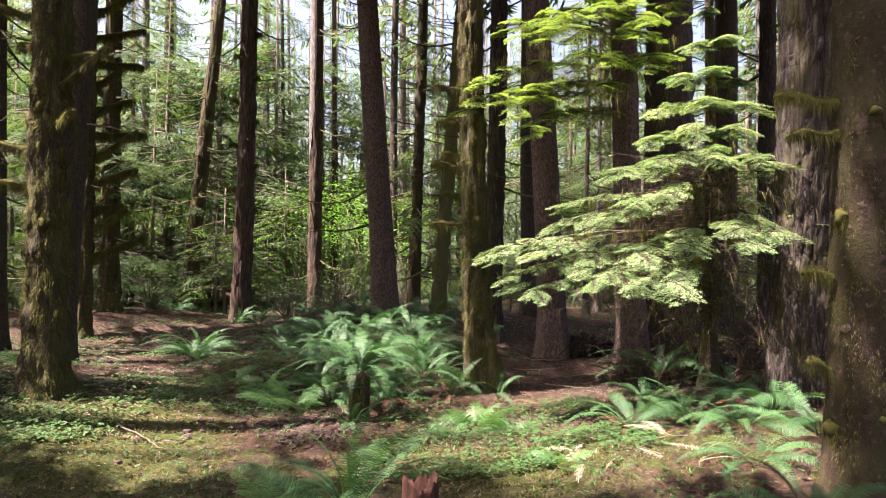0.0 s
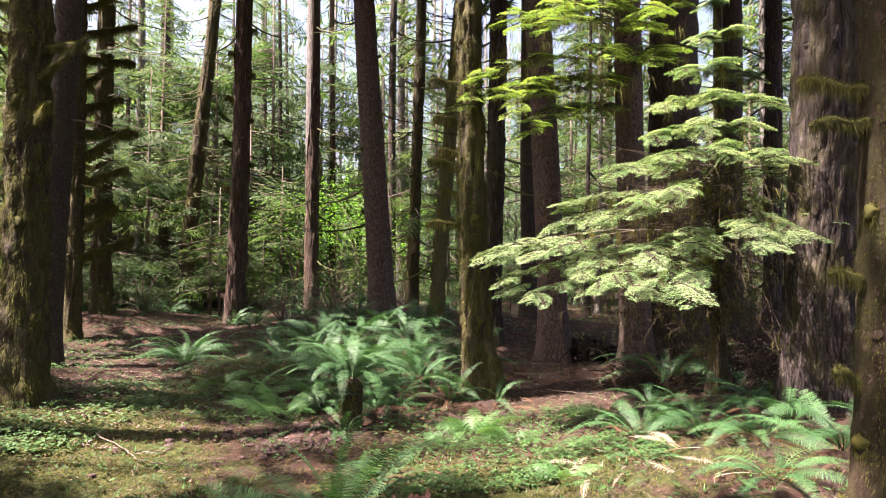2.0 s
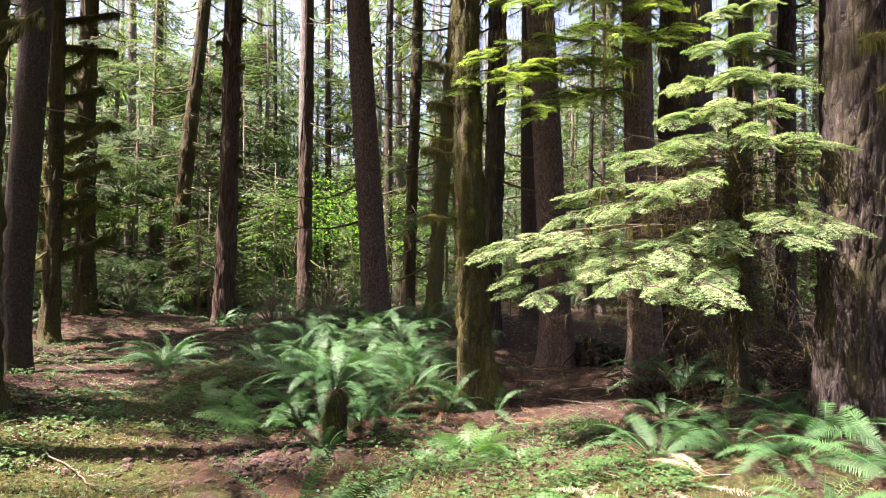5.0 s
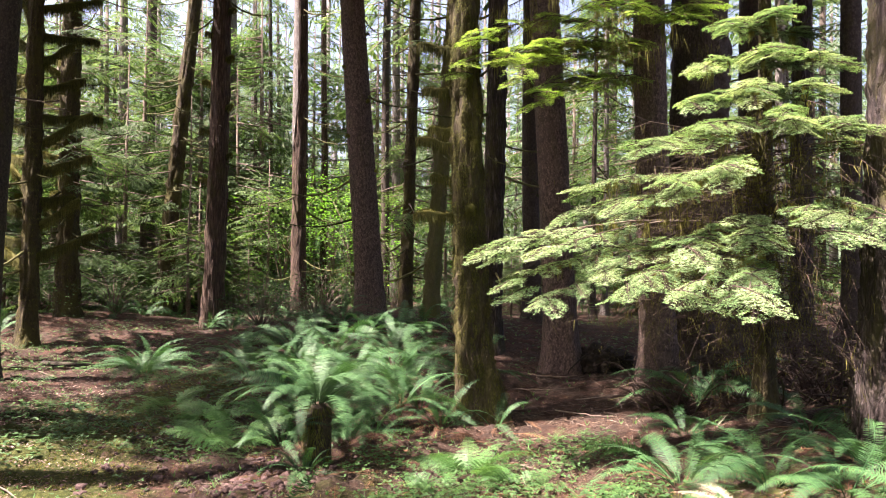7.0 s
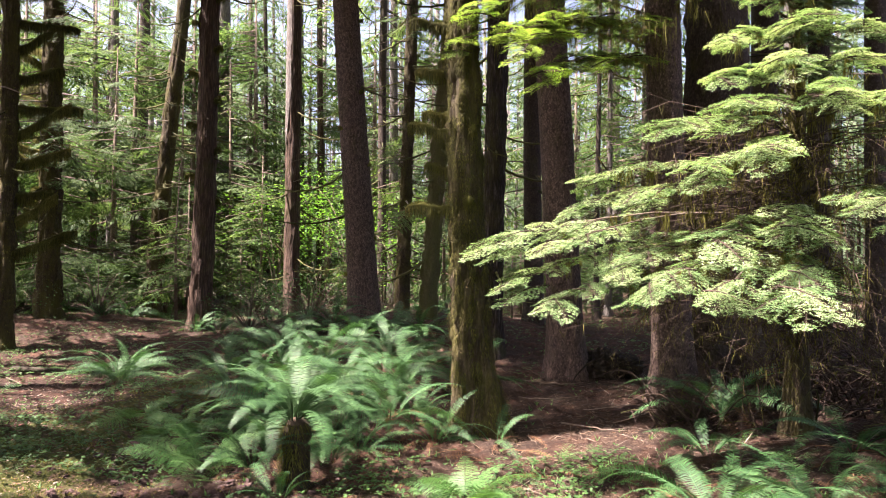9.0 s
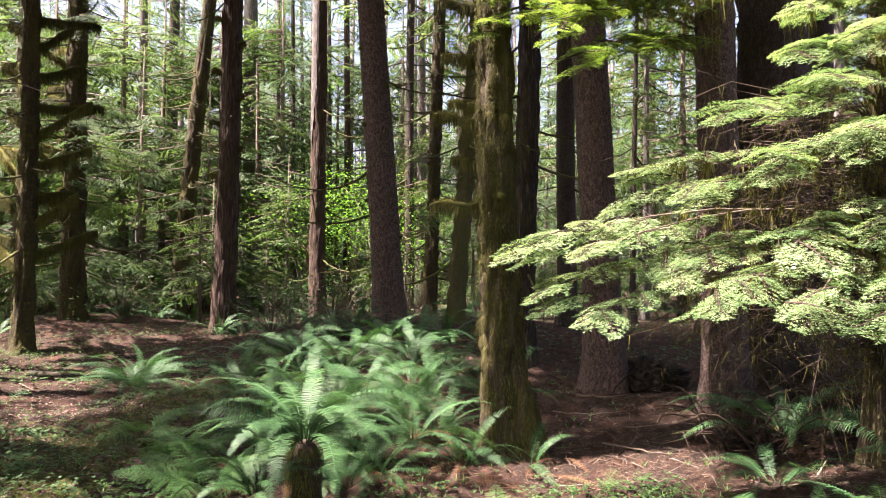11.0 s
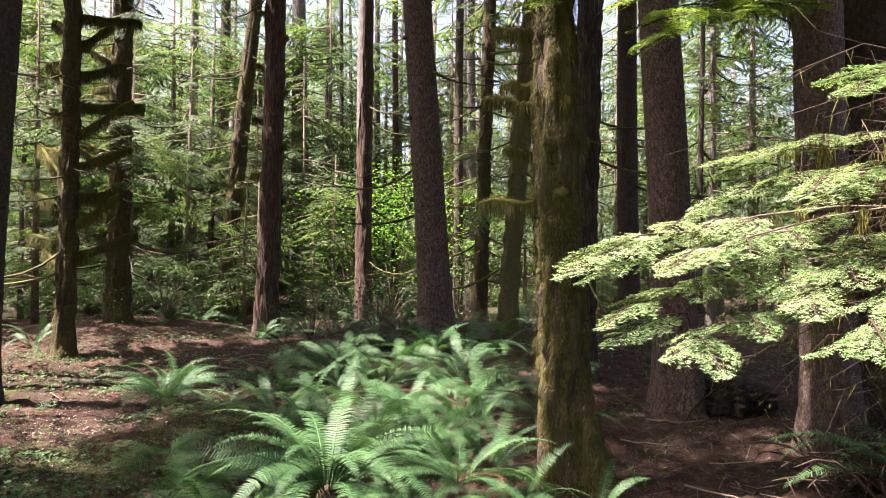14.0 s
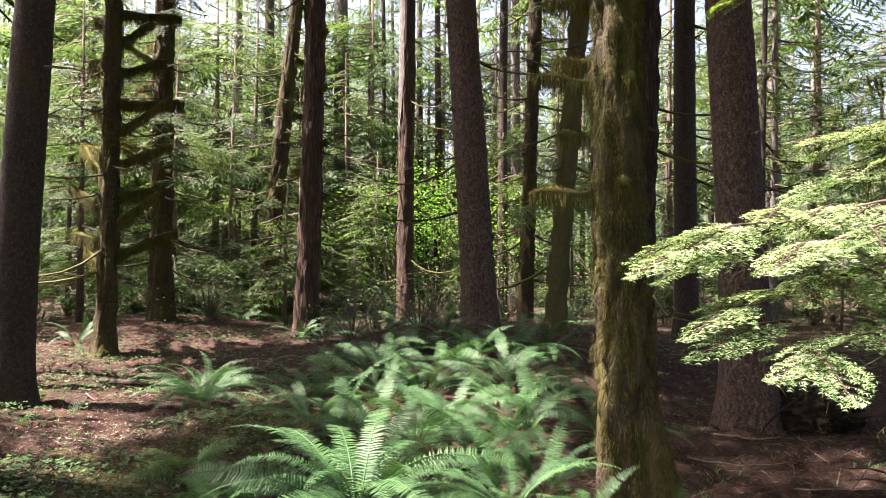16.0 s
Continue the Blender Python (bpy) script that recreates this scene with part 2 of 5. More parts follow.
def tube(P, R, sides=6, lump=0.0, rng=None):
    """A closed tapered tube along the points P with radii R."""
    P, R = np.asarray(P, dtype=float), np.asarray(R, dtype=float)
    n = len(P)
    T = unit(np.gradient(P, axis=0))
    ref = np.array([0.0, 0, 1]) if abs(T[:, 2]).mean() < 0.8 else np.array([1.0, 0, 0])
    U = unit(np.cross(T, ref))
    W = np.cross(T, U)
    a = np.arange(sides) * 2 * math.pi / sides
    rr = R[:, None] * np.ones((1, sides))
    if lump and rng is not None:
        rr = rr * (1 + lump * (rng.random((n, sides)) - 0.5) * 2)
    V = P[:, None, :] + rr[..., None] * (np.cos(a)[None, :, None] * U[:, None, :] + np.sin(a)[None, :, None] * W[:, None, :])
    V = V.reshape(-1, 3)
    i = np.arange(n - 1)[:, None] * sides
    j = np.arange(sides)[None, :]
    a0, a1 = i + j, i + (j + 1) % sides
    F = np.concatenate([np.stack([a0, a1, a1 + sides], -1).reshape(-1, 3), np.stack([a0, a1 + sides, a0 + sides], -1).reshape(-1, 3)])
    caps = []
    for k in range(1, sides - 1):
        caps.append((0, k + 1, k))
        o = (n - 1) * sides
        caps.append((o, o + k, o + k + 1))
    return V, np.vstack([F, np.array(caps)])


def blades(P, D, L, W, N):
    """One triangle blade a row: root P, direction D, length L, width W, side direction N."""
    P, D, N = np.asarray(P), unit(D), unit(N)
    L, W = np.asarray(L)[:, None], np.asarray(W)[:, None]
    V = np.stack([P - N * W / 2, P + N * W / 2, P + D * L], 1).reshape(-1, 3)
    F = np.arange(len(V)).reshape(-1, 3)
    return V, F


def diamonds(P, D, L, W, N):
    """One four-cornered leaf a row."""
    P, D, N = np.asarray(P), unit(D), unit(N)
    L, W = np.asarray(L)[:, None], np.asarray(W)[:, None]
    mid = P + D * L * 0.45
    V = np.stack([P, mid - N * W / 2, P + D * L, mid + N * W / 2], 1).reshape(-1, 3)
    b = np.arange(len(P)) * 4
    F = np.concatenate([np.stack([b, b + 1, b + 2], 1), np.stack([b, b + 2, b + 3], 1)])
    return V, F


# ---- the ground ----
HILLS = np.array([(-4.85, 7.7, 0.12), (-6.7, 11.1, -0.05), (-8.45, 14.9, -0.2), (-9.5, 18, 0.15), (-9.4, 23, -0.4), (-5.7, 17.9, -0.15), (-4.4, 22, -0.25),
                  (-1.4, 15.5, 0.45), (-0.1, 16.2, 0.25), (0.6, 9.3, -0.08), (2.0, 12.4, -0.15), (3.1, 10.1, 0.0), (5.4, 14.5, 0.0), (3.8, 6.7, 0.25),
                  (2.7, 4.2, 0.22), (-1.0, 7.6, -0.3), (-5.2, 12.4, -0.38), (-6.9, 12.8, -0.42), (-2.4, 8.4, -0.3), (-2.9, 6.6, -0.3), (1.35, 10.2, -0.4),
                  (1.0, 8.0, -0.42), (0.0, 4.1, -0.2), (0, 0, -0.15), (0, -6, 0.0), (-1.2, 11.5, 0.1)])


def heights(x, y):
    x, y = np.asarray(x, dtype=float), np.asarray(y, dtype=float)
    num, den = -0.2 * 0.02 * np.ones_like(x), 0.02 * np.ones_like(x)
    for hx, hy, hz in HILLS:
        w = np.exp(-((x - hx) ** 2 + (y - hy) ** 2) / (2 * 1.35 ** 2))
        num, den = num + w * hz, den + w
    z = num / den
    return z + 0.035 * np.sin(1.7 * x + 0.9 * y) * np.cos(1.3 * y - 0.6 * x) + 0.018 * np.sin(4.1 * x - 2.2 * y) * np.sin(3.7 * y + 1.1 * x)


def ground_z(x, y):
    return float(heights(np.array([x]), np.array([y]))[0])


def mossiness(x, y):
    """0 bare needle litter, 1 moss."""
    v = 0.30 + 0.45 * np.exp(-(((x + 3.6) / 2.6) ** 2 + ((y - 6.2) / 2.2) ** 2))
    v = v + 0.35 * np.exp(-(((x - 0.9) / 1.7) ** 2 + ((y - 5.4) / 1.2) ** 2))
    v = v - 0.35 * np.exp(-(((x - 1.8) / 1.6) ** 2 + ((y - 9.6) / 1.8) ** 2))
    v = v - 0.3 * np.exp(-(((x + 5.4) / 1.2) ** 2 + ((y - 11.6) / 3.0) ** 2))
    v = v - 0.25 * np.exp(-(((x + 1.9) / 0.9) ** 2 + ((y - 7.2) / 1.2) ** 2))
    v = v + 0.30 * np.exp(-(((x + 3.2) / 1.0) ** 2 + ((y - 10.4) / 2.6) ** 2))
    v = v + 0.30 * np.exp(-(((x + 7.2) / 0.9) ** 2 + ((y - 10.5) / 2.6) ** 2))
    return v


def axis(lo, hi, step, far):
    a = list(np.arange(lo, hi, step))
    g, s = [], step
    p = a[-1]
    while p < far:
        s *= 1.35
        p += s
        g.append(p)
    g2, s, p = [], step, a[0]
    while p > -far:
        s *= 1.35
        p -= s
        g2.append(p)
    return np.array(g2[::-1] + a + g)


def build_ground():
    xs, ys = axis(-10, 6, 0.07, 900), axis(3.5, 17, 0.07, 900)
    X, Y = np.meshgrid(xs, ys)
    Z = heights(X, Y)
    rng = np.random.default_rng(3)
    fade = np.exp(-((np.clip(np.hypot(X + 1, Y - 9) - 9, 0, None) / 4) ** 2))
    for k in range(14):
        f, a, ph = 5 + 2.2 * k, rng.random() * 6.28, rng.random() * 6.28
        Z = Z + fade * 0.007 * np.sin(f * (X * math.cos(a) + Y * math.sin(a)) + ph + 2 * np.sin(0.9 * X - 1.1 * Y + k))
    Z = Z + fade * (rng.random(X.shape) - 0.5) * 0.028
    V = np.stack([X, Y, Z], -1).reshape(-1, 3)
    ny, nx = X.shape
    i = (np.arange(ny - 1)[:, None] * nx + np.arange(nx - 1)[None, :]).ravel()
    F = np.stack([i, i + 1, i + nx + 1, i + nx], 1)
    me = mesh_np("ground", V, F, ground_material(), True)
    at = me.attributes.new("moss", "FLOAT", "POINT")
    at.data.foreach_set("value", mossiness(X, Y).ravel().astype(np.float32))
    tagged(new("ground", me), "uneven forest floor of brown needle litter and green moss", "ground", kind="structure")


build_ground()


# ---- trees ----
# places where the canopy lets the sun through: x, y, z, radius
GAPS = [(0.9, 7.6, 1.6, 1.0), (1.9, 7.0, 1.7, 1.1), (2.6, 6.7, 2.2, 0.65), (0.9, 8.3, 4.2, 1.0), (2.2, 8.2, 4.7, 0.8), (-2.9, 6.3, -0.2, 0.2), (-3.2, 7.2, -0.2, 0.15), (-0.6, 4.3, 0.3, 0.1), (-4.2, 12.6, -0.2, 0.1), (-1.6, 12.2, 0.7, 0.35), (-0.3, 13.2, 0.6, 0.1),
        (1.55, 5.3, 0.0, 0.5), (2.5, 5.9, 0.35, 0.15), (-0.9, 7.7, 0.5, 0.55), (-0.3, 8.7, 0.6, 0.4), (-1.2, 10.6, 0.7, 0.5), (-5.8, 11.2, -0.3, 0.4), (-6.3, 13.2, -0.3, 0.4), (-4.1, 9.2, -0.3, 0.3), (-3.4, 6.9, -0.2, 0.22), (-2.2, 6.2, -0.3, 0.15), (0.3, 7.1, 1.45, 0.5), (-5.9, 12.6, -0.3, 0.2), (-4.5, 23, 3.0, 2.0), (-2.0, 24, 3.0, 1.8), (0.2, 6.2, -0.2, 0.1)]
SUN_DIR = np.array(TO_SUN)


def in_gap(P, margin=0.0):
    """Which of the points lie in a sunbeam through a gap."""
    hit = np.zeros(len(P), dtype=bool)
    for x, y, z, r in GAPS:
        d = P - np.array([x, y, z])
        k = d @ SUN_DIR
        hit |= (np.linalg.norm(d - k[:, None] * SUN_DIR, axis=1) < r + margin) & (k > 1.5)
    return hit


def spray_far(rng, n=26, wide=0.021, per=13, long=1.0):
    """A conifer branch one metre long along x, of narrow twig leaves, seen from afar."""
    t = np.sort(rng.random(n)) * 0.85 + 0.12
    P, D, L, W, N = [], [], [], [], []
    for k, s in enumerate(t):
        side = 1 if k % 2 else -1
        reach = 0.42 * (1 - s) + 0.10
        base = np.array([s, 0, -0.16 * s * s])
        d = unit(np.array([0.75, side * (0.9 + 0.3 * rng.random()), -0.12 - 0.25 * rng.random()]))
        for q in np.linspace(0.0, 1.0, per):
            P.append(base + d * reach * q)
            sg = rng.choice([-1, 1])
            D.append(d * 0.9 + np.array([0.5 * rng.random(), 0.75 * sg * rng.random(), -0.45 * rng.random()]))
            L.append(long * (0.09 + 0.08 * rng.random()) * (1 - 0.3 * q))
            W.append(wide * (1 + 0.7 * rng.random()))
            N.append(np.cross(d, [0.3 * rng.normal(), 0.3 * rng.normal(), 1]))
    return blades(np.array(P), np.array(D), L, W, np.array(N))


FAR_RNG = np.random.default_rng(11)
FAR_SPRAYS = [spray_far(FAR_RNG, n, 0.018, 13, 0.8) for n in (18, 20, 22, 16)]
FAR_MID = [spray_far(FAR_RNG, n, 0.015, 17, 0.62) for n in (15, 16, 17)]
FAR_WIDE = [spray_far(FAR_RNG, n, 0.045, 9) for n in (9, 10, 11)]
FAR_SMALL = [spray_far(FAR_RNG, n, 0.055, 7) for n in (8, 9, 9)]
FAR_NARROW = [spray_far(FAR_RNG, n, 0.025, 12, 0.65) for n in (10, 11, 11)]


def place_spray(soup, spray, origin, azimuth, pitch, length, roll=0.0):
    V, F = spray
    M = np.array(Matrix.Rotation(azimuth, 3, "Z") @ Matrix.Rotation(-pitch, 3, "Y") @ Matrix.Rotation(roll, 3, "X"))
    soup.add(V * length @ M.T + origin, F)


def crown_soup(rng, z0, z1, reach0, reach1, count, world_base=None, lean=(0, 0), sprays=None, wood=None, droop=-0.2, ragged=0.0, fine=0):
    """Branches from height z0 to z1 with reaches that shrink upwards."""
    s = Soup()
    sprays = sprays or FAR_SPRAYS
    for k in range(count):
        f = (k + rng.random()) / count
        z = z0 + (z1 - z0) * f
        L = (reach0 + (reach1 - reach0) * f) * (0.65 + 0.5 * rng.random())
        if ragged:
            L = reach0 * (0.35 + 1.0 * rng.random()) * min(1.0, 2.5 * (1.05 - f))
            if math.sin(z * 1.7 + reach0 * 9) + rng.normal() * 0.5 < ragged - 1:
                continue
        az = rng.random() * 2 * math.pi
        o = np.array([lean[0] * z, lean[1] * z, z])
        d = np.array([math.cos(az), math.sin(az), droop])
        if world_base is not None and in_gap((np.array(world_base) + o)[None] + np.linspace(0.15, 1, 4)[:, None] * d * L, 0.3 * L).any():
            continue
        if wood is not None:
            wood.add(*tube([o, o + d * L * 0.5, o + d * L * 0.95], [0.012 + 0.008 * L, 0.012, 0.003], 3))
        if fine:
            for q in range(fine):
                fr = 0.25 + 0.72 * q / fine
                place_spray(s, sprays[rng.integers(len(sprays))], o + d * L * fr, az + (0.55 if q % 2 else -0.55) * rng.random(), droop - 0.15 + 0.12 * rng.normal(), 0.35 + 0.28 * L, 0.3 * rng.normal())
            continue
        place_spray(s, sprays[rng.integers(len(sprays))], o, az, droop + 0.1 * rng.normal(), L, 0.25 * rng.normal())
    return s


def trunk_mesh(rng, r0, height, lean, flare, segs, style, mat, detail=6.0, roots=5, taper=0.62, curve=0.0):
    """A tapered trunk with root flare and worn bark; lean is metres sideways a metre of height."""
    dz = 0.05 if segs >= 40 else (0.12 if segs >= 24 else 0.3)
    hs = np.concatenate([np.arange(-0.35, detail, dz), np.linspace(detail, height, 14)])
    a = np.arange(segs) * 2 * math.pi / segs
    ph = rng.random(8) * 6.28
    off = rng.random(3) * 50
    H, A = np.meshgrid(hs, a, indexing="ij")
    r = r0 * (1 - taper * np.clip(H, 0, None) / height)
    lobes = 0.5 + 0.5 * np.sin(roots * A + ph[0]) * (0.6 + 0.4 * np.sin(2 * A + ph[1]))
    r = r + flare * np.exp(-np.clip(H, -0.3, None) / (0.30 + flare)) * (0.35 + 0.9 * lobes)
    r = r * (1 + 0.03 * np.sin(2 * A + ph[2] + 0.3 * H) + 0.02 * np.sin(3 * A + ph[3] - 0.5 * H))
    rough = np.zeros_like(r)
    if segs >= 24:
        fz = {"plated": 3.0, "scaly": 9.0, "furrowed": 2.2, "mossy": 4.0, "stringy": 1.2}[style]
        ft = {"plated": 19.0, "scaly": 9.0, "furrowed": 9.0, "mossy": 6.0, "stringy": 11.0}[style]
        amp = {"plated": 0.042, "scaly": 0.014, "furrowed": 0.045, "mossy": 0.085, "stringy": 0.05}[style] * (0.4 + 0.6 * min(1.0, r0 / 0.25))
        for i, h in enumerate(hs):
            for j, t in enumerate(a):
                p = Vector((math.cos(t) * ft * r0 * 2 + off[0], math.sin(t) * ft * r0 * 2 + off[1], h * fz + off[2]))
                if style == "plated":
                    dd = noise.voronoi(Vector((math.cos(t) * ft * r0 + off[0], math.sin(t) * ft * r0 + off[1], h * fz + off[2])))[0]
                    rough[i, j] = (min(1.0, (dd[1] - dd[0]) * 3.0) - 0.6 + 0.9 * noise.noise(p * 1.1) + 0.5 * noise.noise(p * 2.7)) * amp
                    continue
                v = noise.noise(p) + 0.5 * noise.noise(p * 2.3)
                if style == "mossy":
                    v = 0.7 * v + 0.7 * noise.noise(Vector((p.x * 3.2, p.y * 3.2, p.z * 0.55)))
                rough[i, j] = (abs(v) * 1.6 - 0.4 if style in ("furrowed", "stringy") else v) * amp
    r = r + rough
    cx = lean[0] * H + curve * (np.exp(-np.clip(H, 0, None) / 0.8) - 1) + 0.02 * np.sin(0.5 * H + ph[4])
    cy = lean[1] * H + 0.02 * np.sin(0.43 * H + ph[5])
    V = np.stack([cx + r * np.cos(A), cy + r * np.sin(A), H], -1).reshape(-1, 3)
    n = len(hs)
    i = np.arange(n - 1)[:, None] * segs
    j = np.arange(segs)[None, :]
    F = np.stack([i + j, i + (j + 1) % segs, i + (j + 1) % segs + segs, i + j + segs], -1).reshape(-1, 4)
    return mesh_np("trunk", V, F, mat, True), (hs, a, V.reshape(n, segs, 3))


def fuzz_on(rng, grid, zmax, count, cover, size, sag=0.75):
    """Small drooping tufts in blotches over a trunk's skin."""
    hs, a, G = grid
    s = Soup()
    rows = np.searchsorted(hs, zmax)
    i, j = rng.integers(3, rows, count), rng.integers(0, len(a), count)
    P = G[i, j] + rng.normal(0, 0.012, (count, 3))
    keep = np.array([noise.noise(Vector(p * np.array([11.0, 11.0, 4.0])) + Vector((7, 3, grid[2][0, 0, 0] * 9))) for p in P]) > (0.55 - cover)
    P, j = P[keep], j[keep]
    out = np.stack([np.cos(a[j]), np.sin(a[j]), np.zeros(len(j))], 1)
    D = out * 0.30 + np.array([0, 0, -sag]) + rng.normal(0, 0.25, P.shape)
    side = np.cross(out, [0, 0, 1.0]) + rng.normal(0, 0.35, P.shape)
    L = size * (0.5 + rng.random(len(P)))
    s.add(*blades(P + out * 0.012, D, L, 0.05 * L + 0.0028, side))
    return s


def moss_arm(rng, length, r, azimuth, pitch, beard=0.12, tip_up=0.0):
    """A dead limb stub sleeved in moss, with strands hanging below it; starts at the origin."""
    n = 12
    t = np.linspace(0, 1, n)
    d = np.array([math.cos(azimuth) * math.cos(pitch), math.sin(azimuth) * math.cos(pitch), math.sin(pitch)])
    P = t[:, None] * d * length + np.stack([np.zeros(n), np.zeros(n), tip_up * t ** 2 * length - 0.02 * np.sin(6 * t)], 1)
    R = r * (1.0 - 0.35 * t) * (1 + 0.25 * np.sin(9 * t + rng.random() * 6))
    R[-1] *= 0.45
    s = Soup()
    s.add(*tube(P, R, 9, 0.22, rng))
    m = int(4200 * length * max(0.6, r / 0.05)) + 300
    k = rng.integers(0, n - 1, m)
    f = rng.random(m)[:, None]
    Q = P[k] * (1 - f) + P[k + 1] * f
    ang = rng.random(m) * 6.28
    side = unit(np.cross(d, [0, 0, 1]))
    out = np.cos(ang)[:, None] * side + np.sin(ang)[:, None] * np.array([0, 0, 1.0])
    L = 0.014 + 0.02 * rng.random(m) + 0.8 * beard * rng.random(m) ** 2 * (out[:, 2] < 0.2)
    D = out * 0.5 + np.array([0, 0, -0.6]) + rng.normal(0, 0.2, (m, 3))
    D = np.where((out[:, 2] < 0.2)[:, None], D * [0.4, 0.4, 1.5], out + 0.3 * D)
    s.add(*blades(Q + out * R[k][:, None] * 0.92, D, L, 0.003 + 0.02 * L, np.cross(D, out + rng.normal(0, 0.4, (m, 3)))))
    return s


def limb_tangle(rng, count, lean, ahead, r, top):
    """Many thin dead limbs round a trunk, drooping and turned up at the tips, with moss strands."""
    s = Soup()
    for _ in range(count):
        z = 1.3 + (top + 2 - 1.3) * rng.random()
        az, L = rng.random() * 6.28, 0.5 + 1.5 * rng.random()
        d = np.array([math.cos(az), math.sin(az), 0.0])
        n = np.array([-d[1], d[0], 0.0])
        q = np.linspace(0, 1, 6)[:, None]
        bow, sag = 0.25 * rng.normal(), 0.15 + 0.35 * rng.random()
        P = np.array([lean * z, ahead * z, z]) + d * (0.7 * r + L * q) + n * bow * L * q * q + np.array([0, 0, 1.0]) * L * (-1.6 * sag * q + 1.3 * sag * q ** 2.2)
        s.add(*tube(P, np.linspace(0.022, 0.006, 6) * (0.7 + 0.3 * L), 4, 0.3, rng))
        for i in (2, 3, 4):
            e = d * rng.normal() * 0.5 + n * rng.choice([-1, 1]) + [0, 0, -0.2]
            s.add(*tube([P[i], P[i] + e * 0.16 * L, P[i] + e * 0.3 * L + [0, 0, 0.03]], [0.008, 0.006, 0.003], 3))
        k = 26
        i, f = rng.integers(0, 5, k), rng.random(k)[:, None]
        B = P[i] * (1 - f) + P[i + 1] * f
        s.add(*blades(B, rng.normal(0, 0.3, (k, 3)) + [0, 0, -1.0], 0.03 + 0.13 * rng.random(k) ** 2, 0.014 + 0.01 * rng.random(k), rng.normal(0, 1, (k, 3)) * [1, 1, 0]))
    return s


def joined(name, a, mat_a, b, mat_b):
    """One mesh of two soups, each with its own material."""
    if not b.n:
        return a.mesh(name, mat_a)
    if not a.n:
        return b.mesh(name, mat_b)
    na = len(a.arrays()[1])
    both = Soup()
    both.add(*a.arrays())
    both.add(*b.arrays())
    me = both.mesh(name, mat_a)
    me.materials.append(mat_b)
    idx = np.zeros(len(me.polygons), dtype=np.int32)
    idx[na:] = 1
    me.polygons.foreach_set("material_index", idx)
    return me


TREE_COUNT = [0]
SKINS = {}


def conifer(x, y, r, lean=0.0, bark=None, style="scaly", label="", segs=24, height=26.0, flare=0.10, ahead=0.0, detail=8.0, crown=True, crown_from=10.0,
            reach=2.8, branches=56, category="tree", name="conifer", roots=5, tufts=0, cover=0.4, tuft_size=0.05, tuft_to=7.0, dead=8, z=None, curve=0.0, low=False, tangle=None, group="standing trees"):
    TREE_COUNT[0] += 1
    if tangle is None:
        tangle = (46 if low else 16) if 12.5 < y < 45 else 0
    if y < 18.5:
        height = max(height, 31.0)
        reach, branches = (4.4, 280) if y < 13.8 else (3.6, 90)
    rng = np.random.default_rng(100 + TREE_COUNT[0])
    gz = ground_z(x, y) if z is None else z
    t = thing(name, pose(x, y, gz), label, category, group)
    me, grid = trunk_mesh(rng, r, height, (lean, ahead), flare, segs, style, bark, detail, roots, curve=curve)
    part("trunk", me, t)
    SKINS[label] = grid
    off = -curve
    if crown:
        wood = Soup()
        s = crown_soup(rng, crown_from, height + 0.6, reach, 0.5, branches, (x, y, gz), (lean, ahead), FAR_WIDE if y < 13.8 else FAR_SPRAYS, wood)
        if low:
            b = crown_soup(rng, 2.0, crown_from, 2.1, 1.8, 52 if y < 26 else 34, (x, y, gz), (lean, ahead), None, wood, -0.22, 0.8, 3 if y < 26 else 0)
            s.add(*b.arrays())
        part("crown", joined("crown", s, needle_mat, wood, twig_mat), t, "green drooping needle sprays")["kind"] = "stuff"
    for k in range(dead):
        z0 = 2.5 + (crown_from - 2.5) * rng.random()
        az, L = rng.random() * 6.28, 0.4 + 1.1 * rng.random()
        d = np.array([math.cos(az), math.sin(az), -0.25 + 0.3 * rng.random()])
        o = np.array([lean * z0 + off, ahead * z0, z0])
        wood = Soup()
        wood.add(*tube([o + d * r * 0.5, o + d * (r + L * 0.5), o + d * (r + L) + [0, 0, -0.1 * L]], [0.018, 0.011, 0.004], 4))
        part("limb", wood.mesh("limb", twig_mat), t, "thin bare grey-brown limb")
    if tangle:
        part("limb_tangle", limb_tangle(rng, tangle, lean, ahead, r, crown_from).mesh("limb_tangle", mossy_limb_mat), t, "tangle of thin dead limbs furred with olive moss")["kind"] = "stuff"
    if tufts:
        f = fuzz_on(rng, grid, tuft_to, tufts, cover, tuft_size)
        part("moss", f.mesh("moss", moss_mat), t, "olive green moss hanging in shaggy tufts")["kind"] = "stuff"
    return t, rng, (lean, ahead, r, height, off)


def arms(t, rng, shape, rows, name="moss_branch", beard=0.12):
    """Mossy stubs: rows of height, azimuth in degrees, length, radius, pitch in degrees."""
    lean, ahead, r, height, off = shape
    for z, az, L, rad, pitch in rows:
        a = radians(az)
        s = moss_arm(rng, L + r * 0.5, rad, a, radians(pitch), beard)
        rr = r * (1 - 0.62 * z / height) * 0.6
        part(name, s.mesh(name, moss_mat), t, "dead branch stub wrapped in hanging green moss", pose(lean * z + off + rr * math.cos(a), ahead * z + rr * math.sin(a), z))


